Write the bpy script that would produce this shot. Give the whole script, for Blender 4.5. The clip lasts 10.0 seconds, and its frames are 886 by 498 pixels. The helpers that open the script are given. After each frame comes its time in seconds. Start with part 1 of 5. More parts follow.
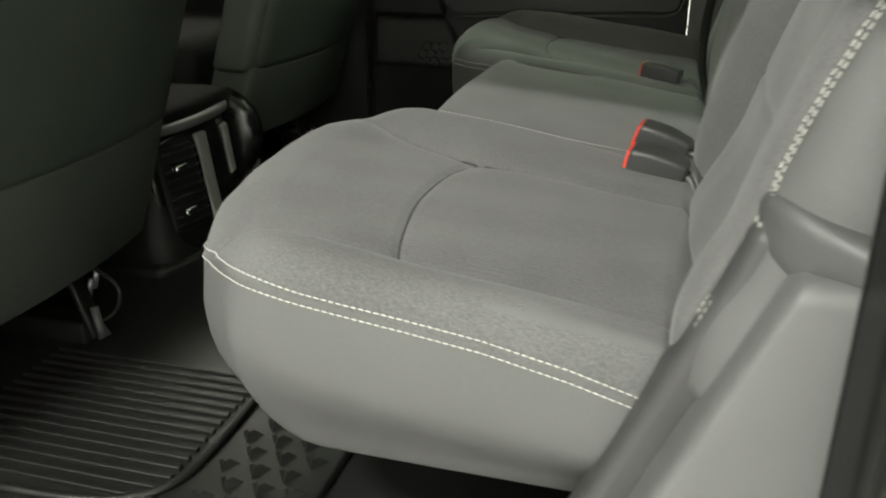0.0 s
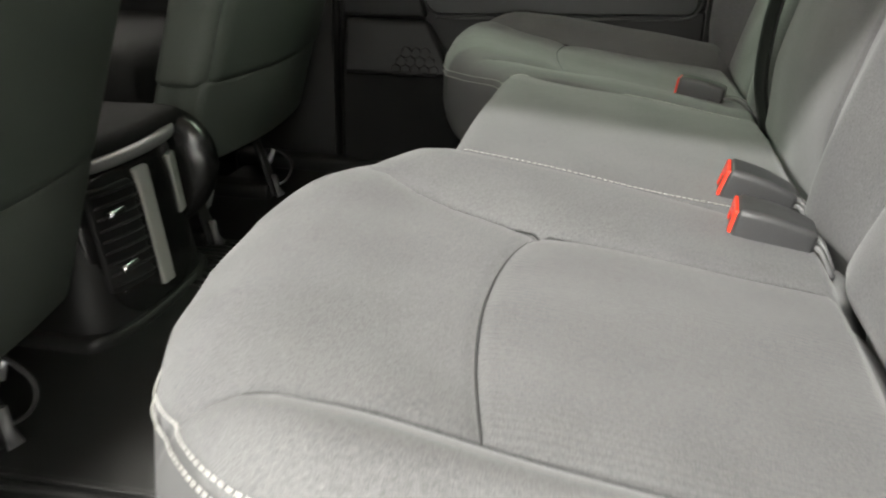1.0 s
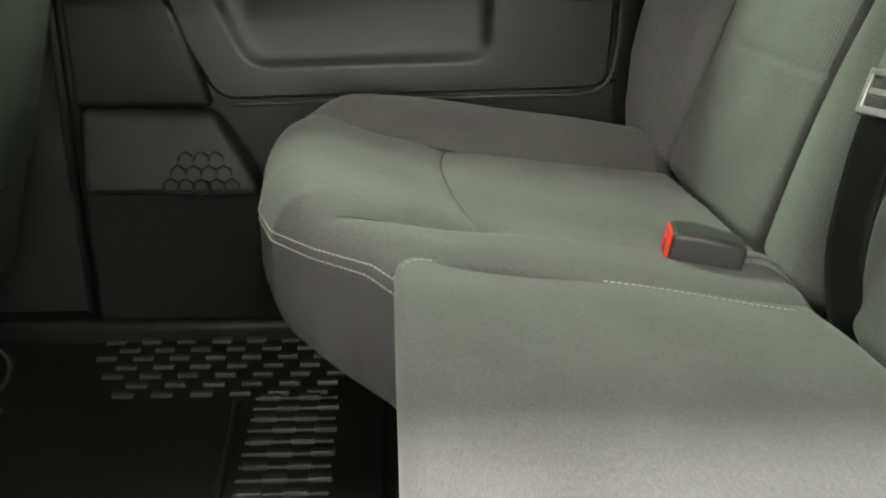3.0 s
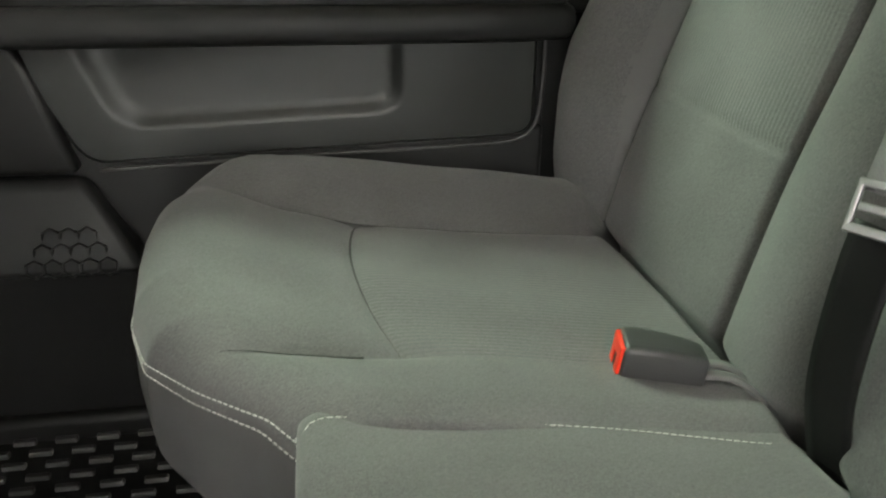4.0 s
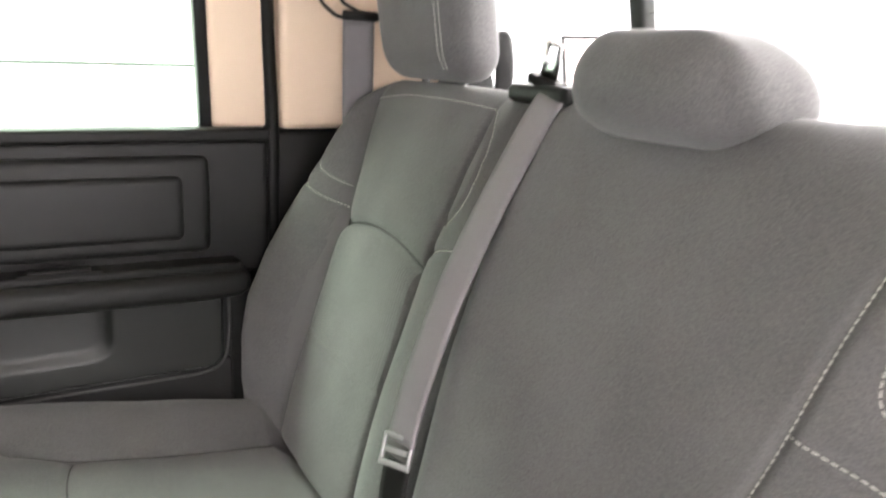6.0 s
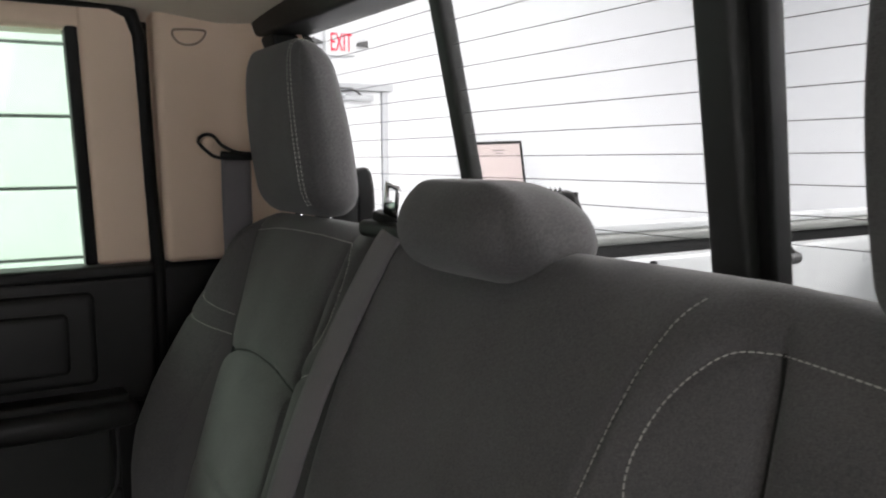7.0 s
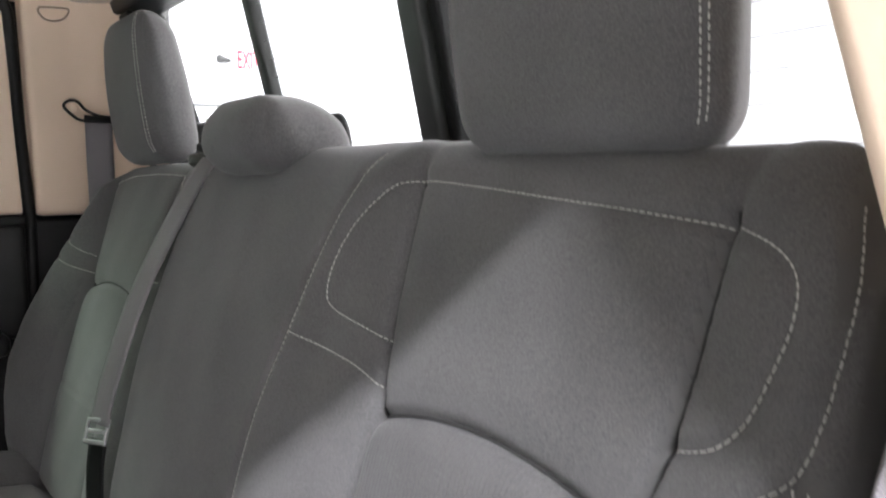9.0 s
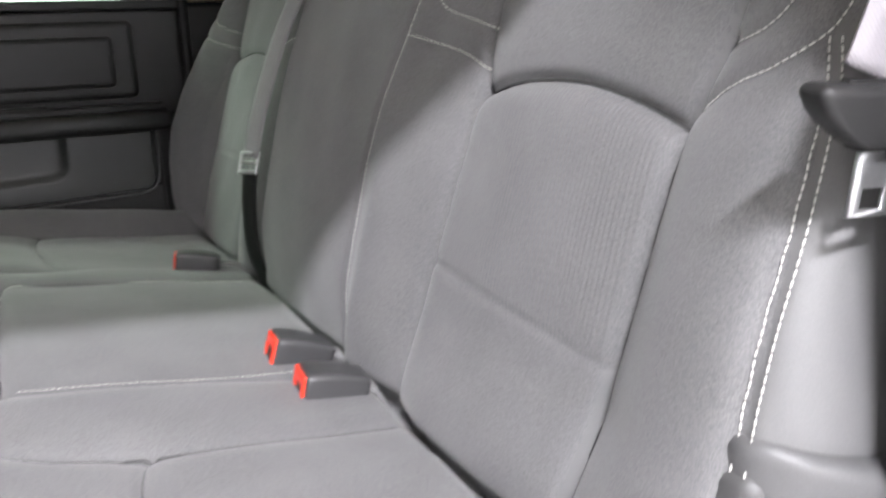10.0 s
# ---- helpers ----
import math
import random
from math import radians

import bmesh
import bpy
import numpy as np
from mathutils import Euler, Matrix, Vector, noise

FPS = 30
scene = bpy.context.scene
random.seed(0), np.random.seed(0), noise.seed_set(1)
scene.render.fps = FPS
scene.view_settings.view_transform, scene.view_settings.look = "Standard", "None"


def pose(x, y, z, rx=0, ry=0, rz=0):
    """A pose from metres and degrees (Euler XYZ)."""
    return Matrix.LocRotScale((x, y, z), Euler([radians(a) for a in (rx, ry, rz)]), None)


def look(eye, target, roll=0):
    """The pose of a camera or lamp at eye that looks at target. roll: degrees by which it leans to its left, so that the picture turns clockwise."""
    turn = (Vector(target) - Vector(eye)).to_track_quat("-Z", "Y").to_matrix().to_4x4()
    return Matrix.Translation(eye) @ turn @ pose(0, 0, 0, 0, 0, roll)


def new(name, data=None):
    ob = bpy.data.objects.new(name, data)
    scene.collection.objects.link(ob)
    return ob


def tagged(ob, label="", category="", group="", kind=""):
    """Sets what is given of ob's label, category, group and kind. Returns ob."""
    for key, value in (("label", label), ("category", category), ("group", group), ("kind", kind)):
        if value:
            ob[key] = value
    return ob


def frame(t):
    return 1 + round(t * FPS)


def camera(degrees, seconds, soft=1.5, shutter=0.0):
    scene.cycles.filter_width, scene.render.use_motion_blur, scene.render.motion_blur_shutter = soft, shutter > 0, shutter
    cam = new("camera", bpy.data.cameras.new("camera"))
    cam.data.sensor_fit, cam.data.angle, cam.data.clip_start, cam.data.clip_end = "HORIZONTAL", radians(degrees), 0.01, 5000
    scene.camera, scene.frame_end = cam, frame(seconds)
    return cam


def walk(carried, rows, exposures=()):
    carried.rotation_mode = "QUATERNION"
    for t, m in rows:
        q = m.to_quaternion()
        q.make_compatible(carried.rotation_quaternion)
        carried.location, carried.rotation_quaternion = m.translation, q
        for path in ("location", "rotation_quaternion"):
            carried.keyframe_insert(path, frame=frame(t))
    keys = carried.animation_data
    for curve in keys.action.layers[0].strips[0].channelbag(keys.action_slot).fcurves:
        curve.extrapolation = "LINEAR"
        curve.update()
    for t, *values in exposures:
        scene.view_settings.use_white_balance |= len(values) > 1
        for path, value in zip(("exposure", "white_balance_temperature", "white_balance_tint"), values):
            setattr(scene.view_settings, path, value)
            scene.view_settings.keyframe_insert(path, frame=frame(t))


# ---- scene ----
# ---- camera and walk ----
S = 1.08  # cab units to metres
cam = camera(55.1, 10.0, soft=2.0, shutter=0.3)
EXPOSURES = [(0.0, -1.08, 7100, 0), (0.5, -0.42, 7000, 0), (1.0, -0.22, 6900, 7), (2.0, 0.36, 7100, 8), (3.5, 0.45, 6900, 7), (5.0, 0.45, 6800, 9), (6.2, 0.98, 6700, 18), (7.3, -1.90, 6500, 15), (8.2, -1.90, 6400, 15), (8.5, -1.38, 6400, 14), (9.0, -0.34, 6400, 15), (9.5, 0.0, 6400, 14), (10.0, 0.08, 6400, 16)]
PATH = [
    (0, (0.0456, -1.2171, 0.5579), (-0.4675, 0.6824, -0.2318), 0.40),
    (0.5, (-0.0530, -1.1217, 0.5388), (-0.5692, 0.7789, -0.2445), 0.30),
    (1, (-0.1018, -0.9743, 0.5367), (-0.4791, 0.9538, -0.2583), 1.20),
    (1.5, (-0.1431, -0.8026, 0.5430), (-0.3710, 1.1478, -0.2562), 1.60),
    (2, (-0.2139, -0.6556, 0.5667), (-0.3065, 1.0630, -0.1167), 1.60),
    (3.5, (-0.2586, -0.2769, 0.5738), (-0.0085, 1.6682, -0.2318), 0.80),
    (4, (-0.2385, -0.2281, 0.6236), (0.1049, 1.6947, -0.2032), 0.80),
    (4.5, (-0.2353, -0.2610, 0.6437), (0.2449, 1.6354, -0.1735), 1.30),
    (5, (-0.2502, -0.3415, 0.6861), (0.3593, 1.5304, -0.0993), 1.60),
    (5.5, (-0.1876, -0.4189, 0.7720), (0.5682, 1.4562, 0.1339), 0.90),
    (6, (-0.2184, -0.5164, 0.8345), (0.7123, 1.3280, 0.3575), 1.90),
    (6.2, (-0.2120, -0.5482, 0.8557), (0.7547, 1.2941, 0.4487), 1.40),
    (7.3, (-0.1685, -0.6563, 0.8812), (0.9688, 1.1213, 0.6745), -0.90),
    (7.5, (-0.1654, -0.6797, 0.8833), (1.0017, 1.0789, 0.6798), -1.10),
    (8, (-0.1685, -0.7634, 0.8727), (1.0483, 0.9612, 0.6830), -1.20),
    (8.5, (-0.1696, -0.8482, 0.8398), (1.0717, 0.8605, 0.6628), -1.30),
    (9, (-0.1696, -0.9160, 0.7550), (1.0748, 0.7927, 0.5939), -1.10),
    (9.5, (-0.1791, -0.9637, 0.6607), (0.9922, 0.7757, 0.3512), -1.20),
    (10, (-0.2078, -1.0189, 0.6162), (0.7134, 0.8213, 0.1074), -2.50),
]
walk(cam, [(t, look([S * c for c in e], [S * c for c in g], r)) for t, e, g, r in PATH],
     exposures=EXPOSURES)

# ---- world and lamps ----
world = bpy.data.worlds.new("world")
scene.world = world
world.use_nodes = True
world.node_tree.nodes["Background"].inputs[0].default_value = (0.9, 0.95, 1.0, 1)
world.node_tree.nodes["Background"].inputs[1].default_value = 0.3


def overhead_lamp(x, y, z, sx, sy, watts, color=(1.0, 0.98, 0.95)):
    data = bpy.data.lights.new("unseen_overhead_light", "AREA")
    data.shape, data.size, data.size_y, data.energy, data.color = "RECTANGLE", sx, sy, watts, color
    ob = new("unseen_overhead_light", data)
    ob.location = (x, y, z)
    return ob


LAMPS = [
    (-1.1, -3.4, 3.4, 1.0, 0.2, 720, (0.97, 0.98, 1.0)),
    (3.0, 3.0, 3.4, 5.0, 1.2, 400),
    (-2.5, 3.25, 3.4, 4.0, 2.2, 1000),
    # unseen, set behind the truck to brighten the far pillar through the rear window
    (6.0, -2.6, 3.4, 3.0, 1.5, 1900),
    # unseen fill lamp, added to brighten the near wall and the cab's dim parts
    (0.5, -6.3, 3.4, 7.0, 0.6, 620),
]
for row in LAMPS:
    overhead_lamp(*row)


# ---- materials ----
def node_mat(name, rough=0.6, metal=0.0):
    m = bpy.data.materials.new(name)
    m.use_nodes = True
    b = m.node_tree.nodes["Principled BSDF"]
    b.inputs["Roughness"].default_value, b.inputs["Metallic"].default_value = rough, metal
    return m, m.node_tree, b


def surface(name, c1, c2, rough=0.6, metal=0.0, grain=400.0, blotch=6.0, bump=0.3, depth=0.0006, rvar=0.1, spec=0.5):
    """A surface that varies at two scales, with fine relief."""
    m, nt, b = node_mat(name, rough, metal)
    n, l = nt.nodes, nt.links
    tc = n.new("ShaderNodeTexCoord")
    fine, big = n.new("ShaderNodeTexNoise"), n.new("ShaderNodeTexNoise")
    fine.inputs["Scale"].default_value, fine.inputs["Detail"].default_value = grain, 3
    big.inputs["Scale"].default_value, big.inputs["Detail"].default_value = blotch, 4
    for tex in (fine, big):
        l.new(tc.outputs["Object"], tex.inputs["Vector"])
    add = n.new("ShaderNodeMath")
    add.operation = "MULTIPLY_ADD"
    add.inputs[1].default_value = 0.45
    l.new(fine.outputs["Fac"], add.inputs[0])
    half = n.new("ShaderNodeMath")
    half.operation = "MULTIPLY"
    half.inputs[1].default_value = 0.55
    l.new(big.outputs["Fac"], half.inputs[0])
    l.new(half.outputs[0], add.inputs[2])
    ramp = n.new("ShaderNodeMapRange")
    ramp.inputs[1].default_value, ramp.inputs[2].default_value = 0.32, 0.68
    l.new(add.outputs[0], ramp.inputs[0])
    mix = n.new("ShaderNodeMix")
    mix.data_type = "RGBA"
    mix.inputs["A"].default_value, mix.inputs["B"].default_value = (*c1, 1), (*c2, 1)
    l.new(ramp.outputs[0], mix.inputs["Factor"])
    l.new(mix.outputs["Result"], b.inputs["Base Color"])
    rr = n.new("ShaderNodeMapRange")
    rr.inputs[3].default_value, rr.inputs[4].default_value = rough - rvar, rough + rvar
    l.new(big.outputs["Fac"], rr.inputs[0])
    l.new(rr.outputs[0], b.inputs["Roughness"])
    bp = n.new("ShaderNodeBump")
    bp.inputs["Strength"].default_value, bp.inputs["Distance"].default_value = bump, depth
    l.new(fine.outputs["Fac"], bp.inputs["Height"])
    l.new(bp.outputs[0], b.inputs["Normal"])
    b.inputs["Specular IOR Level"].default_value = spec
    return m


def fabric(name, c1, c2, rib=0.0, rib_axis="y"):
    """Woven seat cloth: fine yarn relief, soft blotches and, where rib > 0, raised cords that many millimetres apart."""
    m, nt, b = node_mat(name, 0.85)
    n, l = nt.nodes, nt.links
    tc = n.new("ShaderNodeTexCoord")
    maps = []
    for sx, sy, sz in ((1200, 320, 1200), (320, 1200, 320)):
        mp = n.new("ShaderNodeMapping")
        mp.inputs["Scale"].default_value = (sx, sy, sz)
        l.new(tc.outputs["Object"], mp.inputs[0])
        nz = n.new("ShaderNodeTexNoise")
        nz.inputs["Scale"].default_value, nz.inputs["Detail"].default_value = 1.0, 2
        l.new(mp.outputs[0], nz.inputs["Vector"])
        maps.append(nz)
    big = n.new("ShaderNodeTexNoise")
    big.inputs["Scale"].default_value, big.inputs["Detail"].default_value = 9.0, 5
    l.new(tc.outputs["Object"], big.inputs["Vector"])
    yarn = n.new("ShaderNodeMath")
    yarn.operation = "ADD"
    l.new(maps[0].outputs["Fac"], yarn.inputs[0])
    l.new(maps[1].outputs["Fac"], yarn.inputs[1])
    half = n.new("ShaderNodeMath")
    half.operation = "MULTIPLY_ADD"
    half.inputs[1].default_value = 0.4
    l.new(yarn.outputs[0], half.inputs[0])
    q = n.new("ShaderNodeMath")
    q.operation = "MULTIPLY"
    q.inputs[1].default_value = 0.25
    l.new(big.outputs["Fac"], q.inputs[0])
    l.new(q.outputs[0], half.inputs[2])
    ramp = n.new("ShaderNodeMapRange")
    ramp.inputs[1].default_value, ramp.inputs[2].default_value = 0.39, 0.65
    l.new(half.outputs[0], ramp.inputs[0])
    mix = n.new("ShaderNodeMix")
    mix.data_type = "RGBA"
    mix.inputs["A"].default_value, mix.inputs["B"].default_value = (*c1, 1), (*c2, 1)
    l.new(ramp.outputs[0], mix.inputs["Factor"])
    l.new(mix.outputs["Result"], b.inputs["Base Color"])
    bp = n.new("ShaderNodeBump")
    bp.inputs["Strength"].default_value, bp.inputs["Distance"].default_value = 0.22, 0.0006
    l.new(yarn.outputs[0], bp.inputs["Height"])
    last = bp
    if rib:
        wv = n.new("ShaderNodeTexWave")
        wv.bands_direction = rib_axis.upper()
        wv.inputs["Scale"].default_value = 1000 / rib / 3.18
        wv.inputs["Distortion"].default_value = 0.15
        l.new(tc.outputs["Object"], wv.inputs["Vector"])
        b2 = n.new("ShaderNodeBump")
        b2.inputs["Strength"].default_value, b2.inputs["Distance"].default_value = 0.45, 0.0007
        l.new(wv.outputs["Fac"], b2.inputs["Height"])
        l.new(bp.outputs[0], b2.inputs["Normal"])
        last = b2
    l.new(last.outputs[0], b.inputs["Normal"])
    b.inputs["Sheen Weight"].default_value = 0.16
    b.inputs["Sheen Roughness"].default_value = 0.5
    b.inputs["Specular IOR Level"].default_value = 0.25
    return m


CLOTH = fabric("seat_cloth", (0.070, 0.070, 0.071), (0.132, 0.131, 0.132))
CORD = fabric("ribbed_seat_cloth", (0.070, 0.070, 0.071), (0.130, 0.129, 0.130), rib=5.5)
# near-black colour that stands in for the shade inside seam grooves
SEAM_SHADE = surface("seam_shade", (0.028, 0.028, 0.028), (0.042, 0.042, 0.042), rough=0.9, grain=900)
VINYL = surface("seat_vinyl", (0.075, 0.075, 0.075), (0.1, 0.1, 0.1), rough=0.55, grain=900, bump=0.25)
# seat vinyl darkened to hold the shade under the side panel's edge
SHADED_FOLD_VINYL = surface("shaded_fold_vinyl", (0.055, 0.055, 0.056), (0.072, 0.072, 0.073), rough=0.5, grain=900, bump=0.25)
FRONT_CLOTH = surface("front_seat_back_vinyl", (0.024, 0.031, 0.025), (0.034, 0.041, 0.034), rough=0.6, grain=700, spec=0.2)
FLAP = surface("seat_flap_vinyl", (0.038, 0.045, 0.038), (0.052, 0.059, 0.052), rough=0.6, grain=700, spec=0.2)
THREAD = surface("light_thread", (0.42, 0.41, 0.39), (0.52, 0.51, 0.48), rough=0.7, grain=900, bump=0.1)
PLASTIC = surface("black_plastic", (0.006, 0.006, 0.006), (0.011, 0.011, 0.011), rough=0.45, grain=1200, bump=0.25, spec=0.22)
GREY_PLASTIC = surface("dark_grey_plastic", (0.012, 0.012, 0.0122), (0.018, 0.018, 0.0182), rough=0.46, grain=1500, bump=0.3, spec=0.24)
LIGHT_PLASTIC = surface("mid_grey_plastic", (0.1, 0.1, 0.1), (0.13, 0.13, 0.13), rough=0.5, grain=1500, bump=0.3)
PALE_PLASTIC = surface("pale_grey_plastic", (0.17, 0.175, 0.165), (0.21, 0.215, 0.20), rough=0.45, grain=1500, bump=0.2)
SHIELD_GREY = surface("shield_grey_plastic", (0.042, 0.042, 0.042), (0.056, 0.056, 0.056), rough=0.5, grain=1500, bump=0.3)
GLOSS_BLACK = surface("gloss_black_plastic", (0.006, 0.006, 0.006), (0.009, 0.009, 0.009), rough=0.22, grain=700, bump=0.08, rvar=0.05)
BEIGE = surface("beige_trim", (0.79, 0.62, 0.475), (0.83, 0.66, 0.51), rough=0.7, grain=1400, bump=0.3)
HEADLINER = surface("headliner_cloth", (0.70, 0.62, 0.53), (0.75, 0.67, 0.575), rough=0.95, grain=800, bump=0.3)
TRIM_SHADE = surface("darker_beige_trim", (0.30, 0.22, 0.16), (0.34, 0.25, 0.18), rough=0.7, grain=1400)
BUCKLE_BLACK = surface("buckle_plastic", (0.03, 0.03, 0.031), (0.05, 0.05, 0.051), rough=0.38, grain=900, bump=0.25)
SILVER = surface("silver_paint", (0.5, 0.51, 0.51), (0.56, 0.57, 0.57), rough=0.3, grain=200, bump=0.05)
PAPER = surface("printed_paper", (0.58, 0.48, 0.46), (0.64, 0.54, 0.52), rough=0.6, grain=30, blotch=8, bump=0.05)
RED = surface("red_button_plastic", (0.75, 0.035, 0.015), (0.85, 0.05, 0.02), rough=0.35, grain=300, bump=0.05)
STEEL = surface("belt_steel", (0.55, 0.55, 0.55), (0.65, 0.65, 0.65), rough=0.25, metal=1.0, grain=300, bump=0.05)
DULL_STEEL = surface("dull_belt_metal", (0.34, 0.345, 0.35), (0.42, 0.425, 0.43), rough=0.38, metal=0.85, grain=300, bump=0.05)
RUBBER = surface("mat_rubber", (0.007, 0.007, 0.007), (0.013, 0.013, 0.0125), rough=0.42, grain=600, bump=0.3, spec=0.35)
# base colour lightened to paint the glints on raised mat studs
STUD_RUBBER = surface("stud_glint_rubber", (0.03, 0.03, 0.029), (0.05, 0.05, 0.049), rough=0.30, grain=600, bump=0.2)
CARPET = surface("black_carpet", (0.008, 0.008, 0.008), (0.018, 0.018, 0.018), rough=0.95, grain=900, bump=0.8, depth=0.002, spec=0.08)
WEB = surface("belt_webbing", (0.14, 0.132, 0.14), (0.19, 0.18, 0.19), rough=0.5, grain=1600, bump=0.3)


def weave(mat, scale=150.0):
    """Raised slanting yarn lines for webbing, over the fine grain."""
    nt = mat.node_tree
    tc, mp, wv, b2 = (nt.nodes.new(k) for k in ("ShaderNodeTexCoord", "ShaderNodeMapping", "ShaderNodeTexWave", "ShaderNodeBump"))
    mp.inputs["Rotation"].default_value = (0.5, 0.3, 0.6)
    wv.inputs["Scale"].default_value = scale
    wv.inputs["Distortion"].default_value = 0.4
    b2.inputs["Strength"].default_value, b2.inputs["Distance"].default_value = 0.5, 0.0007
    nt.links.new(tc.outputs["Object"], mp.inputs[0])
    nt.links.new(mp.outputs[0], wv.inputs["Vector"])
    nt.links.new(wv.outputs["Fac"], b2.inputs["Height"])
    fine = [n for n in nt.nodes if n.type == "BUMP" and n != b2][0]
    nt.links.new(fine.outputs[0], b2.inputs["Normal"])
    nt.links.new(b2.outputs[0], nt.nodes["Principled BSDF"].inputs["Normal"])


weave(WEB)
WALL = surface("white_wall_paint", (0.76, 0.77, 0.79), (0.8, 0.81, 0.83), rough=0.8, grain=120, blotch=1.5, bump=0.1)
DOOR_WHITE = surface("white_door_paint", (0.7, 0.71, 0.73), (0.76, 0.77, 0.78), rough=0.5, grain=200, bump=0.05)
CONCRETE = surface("showroom_floor", (0.52, 0.515, 0.50), (0.60, 0.595, 0.58), rough=0.3, grain=60, blotch=1.5, bump=0.1)
PALE_FRAME = surface("pale_frame_paint", (0.46, 0.47, 0.49), (0.52, 0.53, 0.55), rough=0.5, grain=200, bump=0.05)
FRAME_GREY = surface("window_frame_plastic", (0.02, 0.022, 0.02), (0.03, 0.032, 0.03), rough=0.5, grain=900)
CHROME = surface("chrome", (0.6, 0.6, 0.6), (0.7, 0.7, 0.7), rough=0.15, metal=1.0, grain=100, bump=0.02)


def glass_mat(name, color, rough=0.0):
    m, nt, b = node_mat(name, rough)
    for nd in list(nt.nodes):
        if nd.type == "BSDF_PRINCIPLED":
            nt.nodes.remove(nd)
    out = nt.nodes["Material Output"]
    tr, gl, mx = nt.nodes.new("ShaderNodeBsdfTransparent"), nt.nodes.new("ShaderNodeBsdfGlossy"), nt.nodes.new("ShaderNodeMixShader")
    tr.inputs[0].default_value = (*color, 1)
    gl.inputs["Roughness"].default_value = 0.02
    mx.inputs[0].default_value = 0.05
    nt.links.new(tr.outputs[0], mx.inputs[1])
    nt.links.new(gl.outputs[0], mx.inputs[2])
    nt.links.new(mx.outputs[0], out.inputs[0])
    return m


GLASS = glass_mat("clear_glass", (0.93, 0.95, 0.95))
TINT_GLASS = glass_mat("green_tinted_glass", (0.76, 0.88, 0.79))


def glow(name, color, strength):
    m, nt, b = node_mat(name, 0.5)
    b.inputs["Base Color"].default_value = (*color, 1)
    b.inputs["Emission Color"].default_value = (*color, 1)
    b.inputs["Emission Strength"].default_value = strength
    return m


# ---- building helpers ----
BASE = {}


def thing(name, base, label="", category="", group="", kind=""):
    """An empty at the base of a thing; its parts are given in cab units."""
    ob = new(name)
    ob.location = Vector(base) * S
    ob.empty_display_size = 0.05
    BASE[ob.name] = Vector(base)
    return tagged(ob, label, category, group, kind)


def part(name, geo, material, parent=None, label="", smooth=True, kind="", inserts=None):
    """One mesh object from (vertices, faces) or a bmesh, in cab units, under a thing or a part."""
    root = parent
    while root is not None and root.parent is not None:
        root = root.parent
    base = BASE[root.name] if root is not None and root.name in BASE else Vector((0, 0, 0))
    me = bpy.data.meshes.new(name)
    if isinstance(geo, tuple):
        v = (np.asarray(geo[0], float) - np.array(base)) * S
        me.from_pydata(v.tolist(), [], [list(f) for f in geo[1]])
    else:
        for vert in geo.verts:
            vert.co = (vert.co - base) * S
        bmesh.ops.recalc_face_normals(geo, faces=geo.faces)
        geo.to_mesh(me)
        geo.free()
    me.validate()
    me.update()
    for mm in material if isinstance(material, (list, tuple)) else [material]:
        me.materials.append(mm)
    if smooth:
        me.polygons.foreach_set("use_smooth", [True] * len(me.polygons))
    ob = new(name, me)
    if parent is not None:
        ob.parent = parent
    if label:
        ob["label"] = label
    if kind:
        ob["kind"] = kind
    return ob


def single(name, geo, material, label, category, group="", kind="", smooth=True):
    """A thing that is one mesh."""
    return tagged(part(name, geo, material, None, smooth=smooth), label, category, group, kind)


def sharp(ob, angle=35):
    """Keep hard edges hard on a smooth mesh."""
    me = ob.data
    bm = bmesh.new()
    bm.from_mesh(me)
    for e in bm.edges:
        if len(e.link_faces) == 2 and e.calc_face_angle(0) > radians(angle):
            e.smooth = False
    bm.to_mesh(me)
    bm.free()
    return ob


def round_box(p, lo, hi, r):
    lo, hi = np.asarray(lo, float), np.asarray(hi, float)
    r = np.minimum(r, (hi - lo) / 2 - 1e-5)
    q = np.clip(p, lo + r, hi - r)
    d = (p - q) / r
    n = np.linalg.norm(d, axis=1, keepdims=True)
    n[n < 1e-9] = 1
    return q + np.where(np.abs(d).max(axis=1, keepdims=True) > 0, d / n * np.minimum(np.abs(d).max(axis=1, keepdims=True), 1), 0) * r


def axis_steps(lo, hi, r, step):
    r = min(r, (hi - lo) / 2 - 1e-5)
    ends = r * np.array([0, 0.12, 0.28, 0.48, 0.72])
    n = max(1, int(math.ceil((hi - lo - 2 * r) / step)))
    return np.concatenate([lo + ends, np.linspace(lo + r, hi - r, n + 1), (hi - ends)[::-1]])


